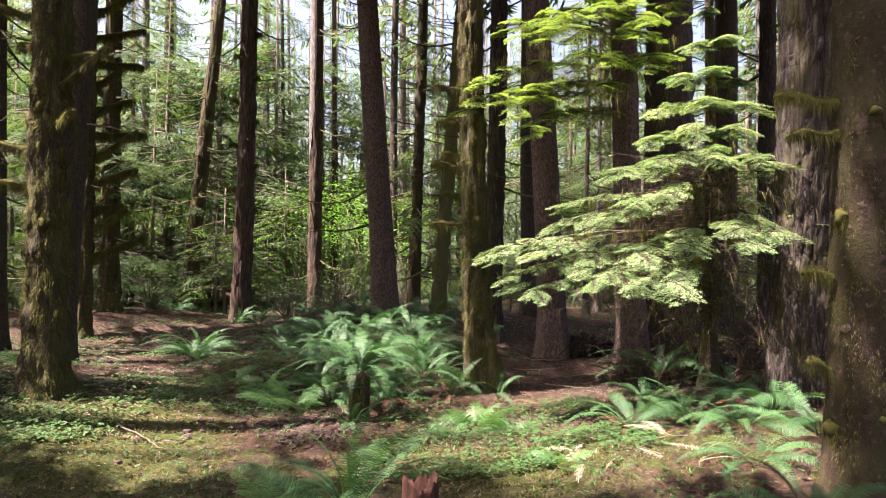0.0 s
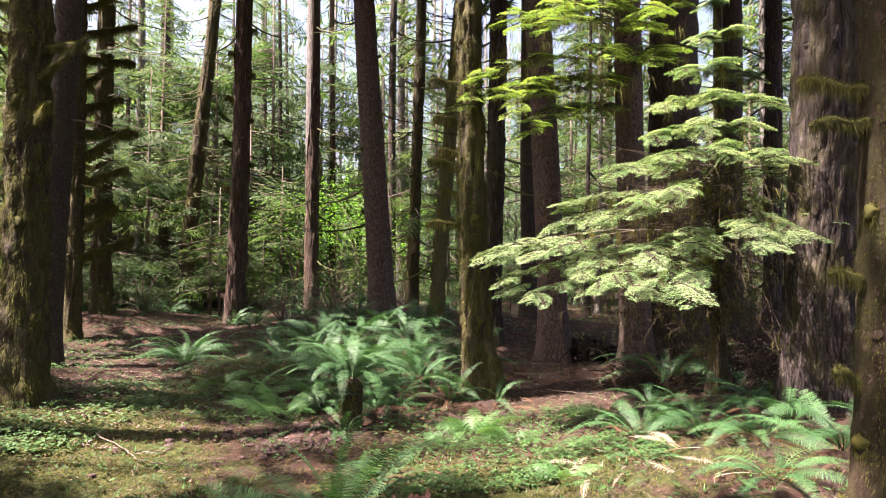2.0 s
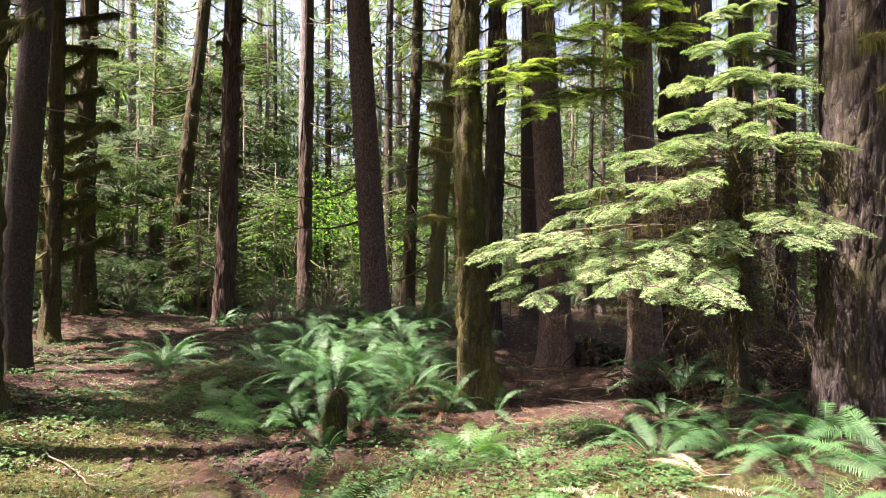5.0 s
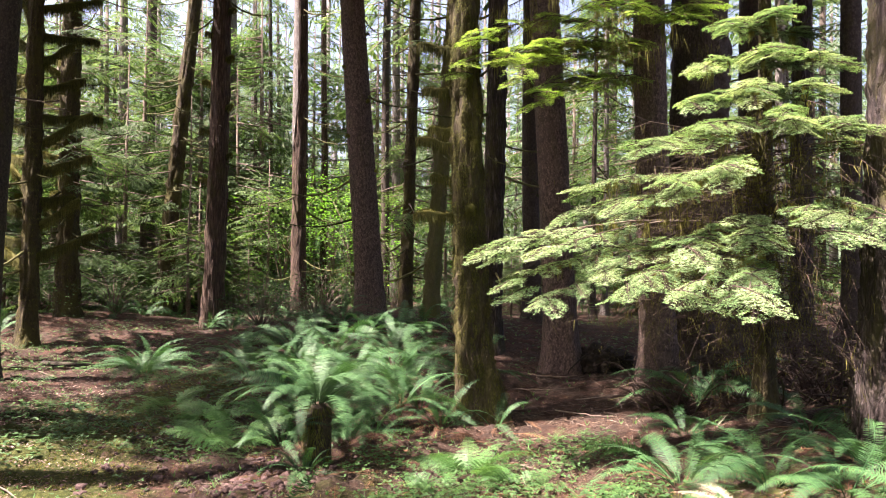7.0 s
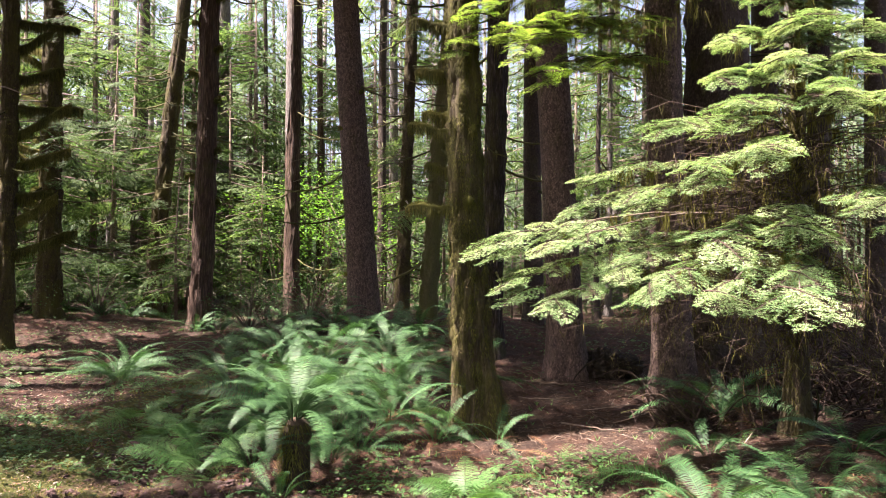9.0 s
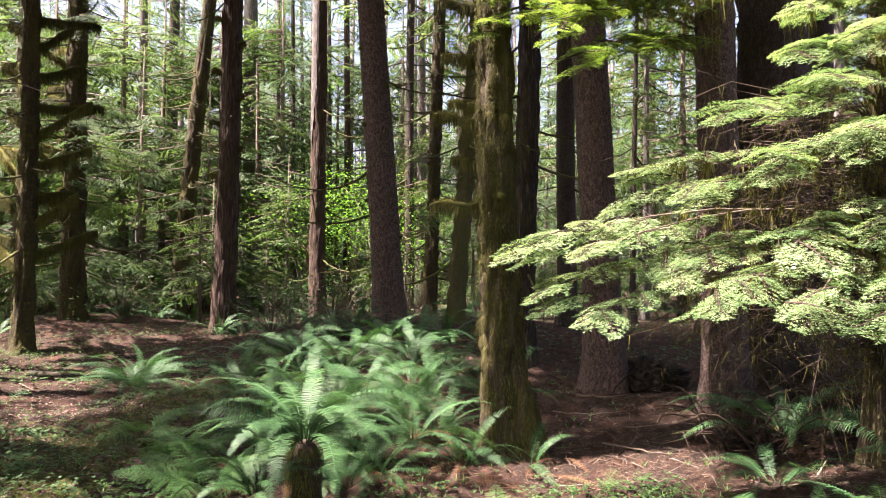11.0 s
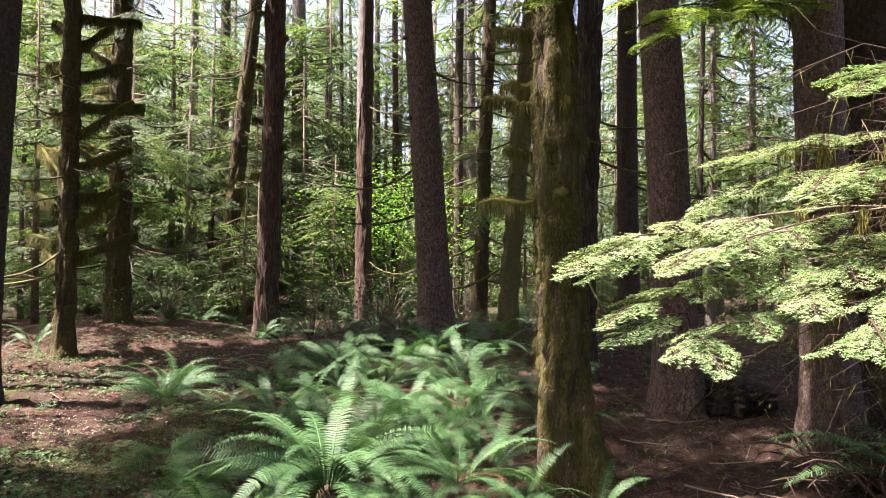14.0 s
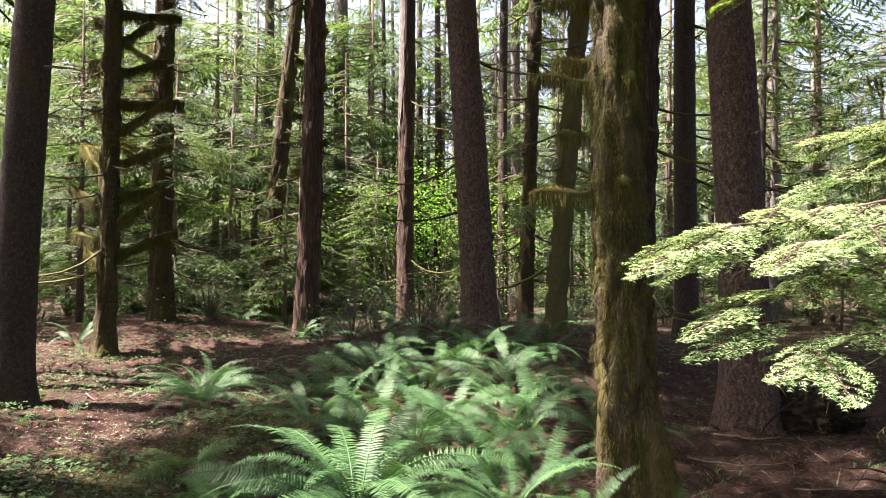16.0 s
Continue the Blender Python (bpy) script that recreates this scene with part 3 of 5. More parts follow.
MOSSY_LABEL = "living conifer trunk shaggy with olive moss"
t, g, s = conifer(-4.83, 7.7, 0.215, 0.006, bark_mossy, "mossy", "thick mossy conifer trunk with short mossy branch stubs", segs=44, flare=0.16, tufts=60000, cover=0.52, tuft_size=0.06, tuft_to=6.5, dead=3)
arms(t, g, s, [(2.55, 172, 0.5, 0.05, 3), (3.0, 185, 0.55, 0.055, 4), (4.25, 150, 0.6, 0.05, 12), (4.15, -10, 0.55, 0.04, -3), (3.75, -25, 0.85, 0.04, 22), (3.3, -40, 0.5, 0.04, 6), (2.2, -75, 0.10, 0.06, -60), (1.5, -110, 0.1, 0.05, -60), (1.9, 200, 0.12, 0.05, -50), (3.6, -100, 0.12, 0.05, -60), (4.6, 200, 0.6, 0.05, 8)])
t, g, s = conifer(-6.71, 11.1, 0.235, 0.049, bark_dark, "scaly", "smooth dark brown leaning conifer trunk", segs=36, flare=0.14, dead=2, detail=7)
t, g, s = conifer(-8.47, 14.9, 0.165, 0.006, bark_mossy, "mossy", "slim conifer trunk with many short moss-laden branches", segs=32, flare=0.12, tufts=9000, cover=0.5, dead=0)
arms(t, g, s, [(1.6 + 0.29 * k, (20 if k % 2 else 165) + 35 * math.sin(3.1 * k), 0.6 + 0.6 * abs(math.sin(1.9 * k)), 0.055, 38 - 16 * (k % 3)) for k in range(22)], beard=0.3)
t, g, s = conifer(-9.49, 18.0, 0.25, -0.001, bark_mossy, "mossy", MOSSY_LABEL, segs=32, flare=0.12, tufts=9000, cover=0.5, dead=2, low=True)
arms(t, g, s, [(2.4 + 0.42 * k, 175 + 30 * math.sin(2.3 * k), 0.5 + 0.5 * abs(math.sin(1.3 * k)), 0.055, 30 - 16 * (k % 3)) for k in range(11)], beard=0.25)
conifer(-9.3, 23.0, 0.27, 0.092, bark_mossy, "mossy", "leaning conifer trunk with mossy knobs", segs=28, tufts=1500, cover=0.3, dead=4, low=True)
t, g, s = conifer(-5.73, 17.9, 0.255, 0.022, bark_red, "stringy", "straight conifer trunk with reddish stringy bark and moss knobs", segs=40, flare=0.10, dead=2, tufts=900, cover=0.25)
arms(t, g, s, [(3.2 + 0.62 * k, (170 if k % 2 else 10) + 40 * math.sin(2.9 * k), 0.10 + 0.12 * abs(math.sin(1.7 * k)), 0.05, -5) for k in range(9)], beard=0.2)
grey_tree, g, s = conifer(-4.44, 22.0, 0.255, -0.002, bark_red, "stringy", "tall straight conifer trunk with a pale split strip of bark", segs=32, flare=0.07, dead=2)


def bark_strip(tree, r, lean, a0, a1, z0, z1):
    """A long split plate of pale bark that stands off the trunk."""
    rng = np.random.default_rng(17)
    V, rows, cols = [], 40, 9
    for i in range(rows):
        z = z0 + (z1 - z0) * i / (rows - 1)
        half = (0.5 - 0.5 * max(0.0, 1 - i / 9)) * (0.8 + 0.2 * rng.random())
        for j in range(cols):
            a = radians((a0 + a1) / 2 + (a1 - a0) * half * (2 * j / (cols - 1) - 1))
            rr = r * (1 - 0.62 * z / 26) + 0.03 + 0.012 * rng.random()
            V.append((lean * z + rr * math.cos(a), rr * math.sin(a), z))
    F = [(i * cols + j, i * cols + j + 1, (i + 1) * cols + j + 1, (i + 1) * cols + j) for i in range(rows - 1) for j in range(cols - 1)]
    me = mesh_np("bark_strip", V, F, bark_grey, True)
    part("bark_strip", me, tree, "pale grey split strip of bark")


bark_strip(grey_tree, 0.255, -0.002, 175, 265, 5.2, 13.0)
t, g, s = conifer(-1.42, 15.5, 0.30, -0.062, bark_spruce, "scaly", "smooth brown leaning spruce trunk with small knots", segs=40, flare=0.10, dead=2, detail=9)
arms(t, g, s, [(0.9 + 0.75 * k, 200 + 140 * (k % 2) + 20 * math.sin(k * 2.2), 0.03, 0.035, 0) for k in range(8)], "knot", 0.02)
t, g, s = conifer(-0.11, 16.2, 0.185, 0.068, bark_pale, "mossy", "pale olive moss-coated leaning trunk", segs=28, flare=0.08, tufts=1500, cover=0.5, dead=3)
t, g, s = conifer(0.64, 9.3, 0.19, -0.012, bark_mossy, "mossy", "moss-draped conifer trunk with flared roots and mossy branch stubs", segs=56, flare=0.22, tufts=100000, cover=0.52, tuft_size=0.045, tuft_to=5.5, dead=2, curve=0.17, roots=4)
arms(t, g, s, [(3.25, 185, 0.42, 0.045, 4), (3.45, 160, 0.3, 0.04, 0), (2.85, 180, 0.24, 0.03, 0), (2.42, 190, 0.45, 0.045, -4), (2.46, -80, 0.06, 0.06, -10), (3.9, 170, 0.35, 0.05, 2), (3.3, -60, 0.06, 0.05, -40), (4.4, 190, 0.4, 0.045, 0)], beard=0.16)
conifer(1.07, 13.5, 0.205, 0.013, bark_furrowed, "furrowed", "straight conifer trunk with dark furrowed bark", segs=36, flare=0.10, dead=3)
conifer(2.10, 12.0, 0.27, -0.050, bark_spruce, "scaly", "broad purplish-brown spruce trunk with fine scaly bark", segs=44, flare=0.16, dead=3)
conifer(2.32, 16.9, 0.21, -0.01, bark_dark, "scaly", "dark slim conifer trunk", segs=28, dead=5)
conifer(-0.95, 21.0, 0.20, 0.02, bark_mossy, "mossy", "slim dark trunk with a mossy edge", segs=24, tufts=1200, cover=0.35, dead=5, low=True)
conifer(5.75, 23.5, 0.10, 0.009, bark_grey, "scaly", "slim grey conifer trunk", segs=24, dead=10, low=True)
conifer(4.75, 21.0, 0.09, 0.01, bark_dark, "scaly", "thin dark young conifer trunk", segs=16, height=13, branches=30, crown_from=5.5, reach=1.2, dead=8)
conifer(3.08, 10.2, 0.235, -0.029, bark_spruce, "scaly", "brown spruce trunk behind hemlock boughs", segs=40, flare=0.12, dead=2)
conifer(3.98, 10.9, 0.42, -0.012, bark_dark, "furrowed", "massive dark old conifer trunk hung with moss", segs=48, flare=0.3, dead=4, tufts=1200, cover=0.3)
conifer(7.16, 16.0, 0.32, 0.0, bark_dark, "scaly", "dark brown conifer trunk", segs=32, flare=0.15, dead=6)
conifer(7.54, 14.7, 0.20, 0.004, bark_furrowed, "furrowed", "bluish-grey furrowed conifer trunk behind boughs", segs=28, flare=0.12, dead=5)
conifer(6.84, 12.0, 0.17, 0.0, bark_dark, "scaly", "slim dark conifer trunk beside a thick old one", segs=24, flare=0.10, dead=4)
conifer(11.9, 23.6, 0.21, 0.0, bark_grey, "scaly", "slim pale grey conifer trunk in open woods", segs=20, dead=6)
# hazy light on this trunk is only its pale bark colour
conifer(7.75, 30.0, 0.29, 0.0, bark_grey, "scaly", "grey conifer trunk, its bark coloured pale for haze", segs=20, dead=6)
conifer(3.90, 6.75, 0.35, 0.020, bark_furrowed, "plated", "thick old conifer trunk with deeply plated silvery bark", segs=72, flare=0.16, dead=0, detail=5.5, tufts=1500, cover=0.2, roots=6)
t, g, s = conifer(2.73, 4.2, 0.185, 0.019, bark_near, "scaly", "near spruce trunk with flaking reddish-brown scales and moss stubs", segs=64, flare=0.05, dead=0, detail=4.2, tufts=16000, cover=0.42, tuft_size=0.03)
arms(t, g, s, [(0.75, 178, 0.12, 0.045, 12), (1.38, 178, 0.16, 0.04, 4), (2.55, 176, 0.36, 0.035, 4), (2.35, 185, 0.32, 0.03, -8), (2.5, -95, 0.03, 0.05, -50), (1.9, -80, 0.03, 0.05, -60), (1.85, 200, 0.06, 0.05, -60), (0.45, 190, 0.05, 0.06, -50), (0.55, -80, 0.04, 0.05, -50)], beard=0.09)
conifer(-15.9, 36.0, 0.40, 0.005, bark_dark, "scaly", "distant straight conifer trunk", segs=16, dead=10, low=True)
conifer(-14.2, 30.0, 0.24, -0.008, bark_grey, "scaly", "distant grey conifer trunk", segs=16, dead=10, low=True)
conifer(-11.9, 42.0, 0.27, -0.005, bark_grey, "scaly", "distant grey conifer trunk", segs=16, dead=10, low=True)
conifer(-9.3, 30.0, 0.42, -0.013, bark_grey, "scaly", "broad pale grey lichen-covered conifer trunk", segs=20, dead=10)
conifer(-5.3, 31.0, 0.18, -0.011, bark_red, "scaly", "distant slim reddish trunk", segs=16, dead=10, low=True)
conifer(-2.03, 25.5, 0.18, 0.002, bark_dark, "scaly", "distant slim dark trunk", segs=16, dead=8)
conifer(-1.97, 30.0, 0.22, 0.0, bark_grey, "scaly", "distant slim grey trunk", segs=16, dead=8, low=True)
conifer(12.6, 25.0, 0.27, 0.011, bark_grey, "scaly", "distant grey conifer trunk", segs=16, dead=8, low=True)
conifer(-9.1, 13.0, 0.15, -0.018, bark_dark, "scaly", "slim dark conifer trunk", segs=20, dead=4, low=True)
conifer(-8.5, 34.0, 0.14, -0.022, bark_dark, "scaly", "distant thin dark trunk", segs=16, dead=10, low=True)


# ---- hemlock with sunlit boughs ----
def hemlock_spray(rng, length=1.0, bare=0.25, dense=1.0, width=0.42):
    """A flat drooping hemlock bough along x: side twigs, their twigs, and paired needles. Gives needles and wood."""
    P, D, N, L = [], [], [], []
    wood = Soup()
    n_axis = 10
    ts = np.linspace(0, 1, n_axis)
    sway = 0.05 * rng.normal()

    def axis_at(s):
        return np.array([s * length, sway * math.sin(3 * s) * length, (-0.20 * s * s + 0.03 * math.sin(5 * s)) * length])
    pts = np.array([axis_at(s) for s in ts])
    wood.add(*tube(pts, np.linspace(0.011, 0.003, n_axis) * (0.6 + 0.5 * length), 5))

    def needles(a, b, step):
        v = b - a
        m = max(3, int(np.linalg.norm(v) / step))
        f = (np.arange(m) + rng.random(m) * 0.5)[:, None] / m
        d = unit(v)
        side = unit(np.cross(d, [0, 0, 1]) + np.array([0, 0, 0.15 * rng.normal()]))
        for sg in (-1, 1):
            q = a + v * f
            P.append(q)
            D.append(d * 0.55 + side * sg + rng.normal(0, 0.16, (m, 3)) + np.array([0, 0, -0.12]))
            N.append(np.tile(d, (m, 1)) + rng.normal(0, 0.2, (m, 3)))
            L.append(0.012 + 0.008 * rng.random(m))
    k = 0
    for s in np.arange(bare, 0.99, 0.042 / dense):
        k += 1
        sg = 1 if k % 2 else -1
        prof = min(1.0, (s - bare) * 6 + 0.45) * (1 - s) ** 0.75
        reach = length * width * prof * (0.75 + 0.4 * rng.random()) + 0.05
        o = axis_at(s)
        d = unit([0.85, sg * (0.95 + 0.25 * rng.random()), -0.10 + 0.08 * rng.normal()])
        m = max(2, int(reach / 0.05))
        prev = o
        for q in range(1, m + 1):
            f = q / m
            p = o + d * reach * f + np.array([0.06 * f * f * reach * 3, 0, -0.34 * f * f * reach])
            needles(prev, p, 0.019)
            if q < m:
                for s2 in (-1, 1):
                    sub = 0.035 + 0.11 * (1 - f) * min(1, reach / 0.3) * (0.5 + 0.7 * rng.random())
                    d2 = unit(d + s2 * 0.9 * unit(np.cross(d, [0, 0, 1])) + np.array([0.25, 0, -0.15 + 0.1 * rng.normal()]))
                    needles(p, p + d2 * sub, 0.021)
            prev = p
        wood.add(*tube([o, o + d * reach * 0.5 + [0, 0, -0.07 * reach], prev], [0.004, 0.0025, 0.001], 3))
    needles(axis_at(0.9), axis_at(1.0) + [0.04, 0, -0.01], 0.006)
    P, D, N, L = np.vstack(P), np.vstack(D), np.vstack(N), np.concatenate(L)
    leaf = Soup()
    leaf.add(*blades(P, D, L * 1.6, 0.0088 + 0.003 * rng.random(len(L)), N))
    return leaf, wood


def veil(rng, count, box, length):
    """Thin hanging moss: clusters of fine blades that fall from points in a box."""
    s = Soup()
    lo, hi = np.array(box[:3]), np.array(box[3:])
    for _ in range(count):
        c = lo + (hi - lo) * rng.random(3)
        k = 36
        P = c + rng.normal(0, 1, (k, 3)) * [0.07, 0.04, 0.03]
        s.add(*blades(P, rng.normal(0, 0.10, (k, 3)) + [0, 0, -1.0], length * (0.2 + rng.random(k) ** 2), 0.003 + 0.003 * rng.random(k), rng.normal(0, 1, (k, 3)) * [1, 1, 0]))
    return s


SPRAY_RNG = np.random.default_rng(21)
BOUGHS = [hemlock_spray(SPRAY_RNG, 0.6, 0.05, 0.9, 0.46) for _ in range(6)]
BOUGH_MESH = [joined("spray", a, hemlock_mat, b, brush_mat) for a, b in BOUGHS]
SUNNY_MESH = [joined("spray", a, sunny_mat, b, brush_mat) for a, b in BOUGHS]


def bough(parent, rng, start, tip, meshes, fans=3, size=0.9, spread=0.5, lab="flat drooping bough of soft green needles", reach=0.66):
    """A limb from start to tip carrying flat sprays along its outer part."""
    start, tip = np.array(start, dtype=float), np.array(tip, dtype=float)
    v = tip - start
    Lm = np.linalg.norm(v)
    s = Soup()
    t = np.linspace(0, 1, 7)
    P = start + t[:, None] * v * 0.95 + np.stack([np.zeros(7), np.zeros(7), 0.10 * Lm * np.sin(math.pi * t) * 0.6], 1)
    s.add(*tube(P, 0.010 * (1 - 0.75 * t) * (0.6 + 0.25 * Lm), 5, 0.15, rng))
    limb = part("branch", s.mesh("branch", twig_mat), parent, lab)
    # moss in clumps along the limb, a few of them long
    clumps = max(4, int(5 * Lm))
    q = np.repeat(rng.random(clumps) * 0.8 + 0.04, 22)[:, None] + rng.normal(0, 0.012 / Lm ** 0.5, (22 * clumps, 1))
    k = len(q)
    long = np.repeat(0.05 + 0.30 * rng.random(clumps) ** 3, 22)
    base = start + v * q * 0.95 + np.concatenate([0 * q, 0 * q, 0.06 * Lm * np.sin(math.pi * q)], 1) + rng.normal(0, 0.012, (k, 3))
    b = Soup()
    b.add(*blades(base, rng.normal(0, 0.16, (k, 3)) + [0, 0, -1.0], long * (0.3 + rng.random(k)), 0.005 + 0.006 * rng.random(k), rng.normal(0, 1, (k, 3)) * [1, 1, 0]))
    part("limb_moss", b.mesh("limb_moss", lichen_mat), limb, "yellowish moss hanging from the limb")["kind"] = "stuff"
    az = math.atan2(v[1], v[0])
    for k in range(fans):
        f = 1 - reach * k / max(1, fans)
        o = start + v * f * 0.97 + np.array([0, 0, 0.06 * Lm * math.sin(math.pi * f)])
        i = rng.integers(len(meshes))
        side = 0 if k == 0 else (1 if k % 2 else -1)
        L = size * (1 - 0.02 * k) * (0.85 + 0.3 * rng.random())
        turn = az + side * spread * (0.4 + 1.2 * rng.random())
        d = np.array([math.cos(turn), math.sin(turn), -0.05])
        m = Matrix.Translation(o - d * L * (0.92 if k == 0 else 0.3) + np.array([0, 0, 0.022 * rng.normal()])) @ Euler((0.15 * rng.normal(), 0.05 + 0.08 * rng.normal(), turn)).to_matrix().to_4x4() @ Matrix.Scale(L / 0.6, 4)
        part("spray", meshes[i], limb, "", m)
    return limb


def build_hemlock():
    rng = np.random.default_rng(5)
    bx, by = 3.45, 8.2
    gz = ground_z(bx, by)
    t = thing("hemlock", pose(bx, by, gz), "young hemlock with flat sunlit green boughs and hanging moss", "tree", "standing trees")
    me, grid = trunk_mesh(rng, 0.095, 7.5, (0.0, 0.0), 0.08, 20, "scaly", bark_mossy, 3.0)
    part("trunk", me, t)
    # boughs in shelves, by their tips in the world, the number of fans and their size
    shelves = [
        # the long shelf that reaches furthest, its droop, and its sunlit ends
        (0.42, 7.36, 1.68, 9, 0.50), (0.85, 7.15, 1.66, 7, 0.44), (1.35, 7.35, 1.63, 7, 0.46), (0.55, 7.25, 1.38, 6, 0.42), (0.80, 7.00, 1.24, 6, 0.40),
        # the lowest front shelf
        (1.42, 6.45, 1.36, 8, 0.44), (1.75, 6.00, 1.34, 7, 0.42), (2.05, 5.65, 1.38, 7, 0.42), (1.35, 6.95, 1.52, 7, 0.42),
        # the broad middle shelf
        (1.98, 6.60, 1.70, 9, 0.48), (2.35, 6.20, 1.74, 8, 0.46), (2.85, 5.90, 1.83, 8, 0.46), (3.25, 5.95, 1.90, 7, 0.44),
        # the second broad shelf and its far wing
        (1.55, 7.20, 2.05, 8, 0.46), (1.90, 6.76, 2.20, 9, 0.46), (2.05, 6.10, 2.22, 8, 0.44), (1.25, 8.20, 2.05, 7, 0.46), (1.40, 8.30, 2.30, 7, 0.46),
        # upper shelves, each shorter than the one below
        (1.85, 7.30, 2.62, 8, 0.44), (2.20, 6.70, 2.66, 8, 0.44), (2.80, 6.45, 2.70, 8, 0.42), (3.40, 6.50, 2.66, 7, 0.42), (4.00, 6.60, 2.50, 7, 0.42), (3.90, 6.40, 2.10, 6, 0.42),
        (2.25, 7.20, 3.02, 7, 0.42), (2.70, 6.90, 3.06, 7, 0.42), (3.30, 6.90, 3.05, 7, 0.40), (2.45, 7.50, 3.42, 7, 0.40), (2.95, 7.20, 3.46, 7, 0.40), (3.60, 7.20, 3.40, 6, 0.40),
        (2.75, 7.60, 3.85, 6, 0.38), (3.20, 7.45, 3.90, 6, 0.38), (3.05, 7.80, 4.30, 6, 0.36), (3.50, 7.70, 4.40, 5, 0.36), (3.30, 8.00, 4.80, 5, 0.34), (3.80, 7.90, 3.90, 5, 0.36)]
    for x, y, z, fans, size in shelves:
        L = math.hypot(x - bx, y - by)
        z0 = z - gz + 0.07 * L + 0.10 * rng.random()
        bough(t, rng, (0, 0, max(z0, 0.5)), (x - bx, y - by, z - gz), BOUGH_MESH, fans + (4 if z > 2.5 else 1), size, 0.8, reach=min(0.9, 1.15 / L))
    # bare inner twigs and hanging moss
    w = Soup()
    fz = Soup()
    for k in range(420):
        az, z0 = (rng.random() * 6.28, 0.6 + 2.6 * rng.random()) if k % 3 == 0 else (radians(165 + 110 * rng.random()), 1.0 + 1.9 * rng.random())
        L = (0.5 + 1.1 * rng.random()) * (1.25 if k % 3 else 0.7)
        d = np.array([math.cos(az), math.sin(az), 0.15 * rng.normal() - 0.1])
        bend = np.array([[0, 0, 0], [0.06 * rng.normal(), 0.06 * rng.normal(), 0.04], [0.14 * rng.normal(), 0.14 * rng.normal(), 0.02 + 0.05 * rng.normal()], [0.26 * rng.normal(), 0.26 * rng.normal(), -0.22 * L]])
        line = d * np.array([[0.05], [0.36], [0.68], [1.0]]) * L + bend + [0, 0, z0]
        w.add(*tube(line, [0.006, 0.005, 0.0035, 0.0015], 3))
        for i in (1, 2):
            e = rng.normal(0, 1, 3) * [1, 1, 0.5]
            w.add(*tube([line[i], line[i] + 0.10 * L * e, line[i] + 0.17 * L * e + 0.04 * L * rng.normal(0, 1, 3)], [0.003, 0.002, 0.001], 3))
        m = 34
        i, f = rng.integers(0, 3, m), rng.random((m, 1))
        base = line[i] * (1 - f) + line[i + 1] * f
        fz.add(*blades(base, rng.normal(0, 0.25, (m, 3)) + [0, 0, -1.0], 0.02 + 0.16 * rng.random(m) ** 3, 0.005 + 0.003 * rng.random(m), rng.normal(0, 1, (m, 3)) * [1, 1, 0]))
    part("inner_moss", fz.mesh("inner_moss", lichen_mat), t, "olive moss clinging to inner twigs")["kind"] = "stuff"
    part("twig_tangle", w.mesh("twig_tangle", brush_mat), t, "bare brown inner twigs")["kind"] = "stuff"


def build_overhang():
    """Yellow-green boughs that reach out high between the trunks."""
    rng = np.random.default_rng(8)
    bx, by = 3.33, 10.85
    gz = ground_z(bx, by)
    t = thing("hemlock", pose(bx, by, gz), "slender hemlock whose sunlit yellow-green boughs reach out high", "tree", "standing trees")
    me, grid = trunk_mesh(rng, 0.08, 9.0, (-0.029, 0.0), 0.06, 20, "scaly", bark_mossy, 6.0)
    part("trunk", me, t)
    tips = [(0.25, 8.5, 4.05), (0.0, 8.7, 3.75), (0.75, 8.0, 4.6), (0.9, 8.3, 3.35), (1.25, 7.9, 4.75), (1.5, 8.1, 4.2), (1.9, 7.9, 4.85), (2.1, 8.2, 4.3), (2.6, 8.0, 4.75), (2.9, 8.3, 4.35), (2.5, 8.6, 5.2), (1.2, 8.8, 5.1), (0.6, 8.8, 4.9), (1.7, 8.6, 5.5), (3.2, 8.4, 5.1), (0.95, 8.6, 3.9)]
    for _ in range(3):
        tips.append((0.4 + 2.7 * rng.random(), 7.8 + 1.0 * rng.random(), 4.0 + 1.7 * rng.random() ** 0.7))
    for k in range(7):
        tips.append((0.25 + 2.5 * (k + rng.random()) / 7, 8.2 + 1.2 * rng.random(), 3.45 + 0.8 * rng.random()))
    for x, y, z in tips:
        L = math.hypot(x - bx, y - by)
        bough(t, rng, (-0.15, 0, min(z - gz + 0.2 * L, 6.5)), (x - bx, y - by, z - gz), SUNNY_MESH, 4 + int(1.3 * L), 0.30 + 0.065 * L, 1.0, "bough of bright yellow-green needles")
    s = veil(rng, 60, (-2.8, -2.6, 3.8, -0.1, -1.4, 5.0), 0.26)
    part("moss", s.mesh("moss", lichen_mat), t, "long hanging yellow-green moss")["kind"] = "stuff"


build_hemlock()
build_overhang()


# ---- ferns ----
def frond_curve(n, base_deg, tip_deg, power=1.1):
    """Unit-length arching midrib in the xz plane."""
    s = np.linspace(0, 1, n)
    ang = np.radians(base_deg + (tip_deg - base_deg) * s ** power)
    dx, dz = np.cos(ang), np.sin(ang)
    x = np.concatenate([[0], np.cumsum((dx[1:] + dx[:-1]) / 2)]) / (n - 1)
    z = np.concatenate([[0], np.cumsum((dz[1:] + dz[:-1]) / 2)]) / (n - 1)
    return np.stack([x, np.zeros(n), z], 1), np.stack([dx, np.zeros(n), dz], 1)


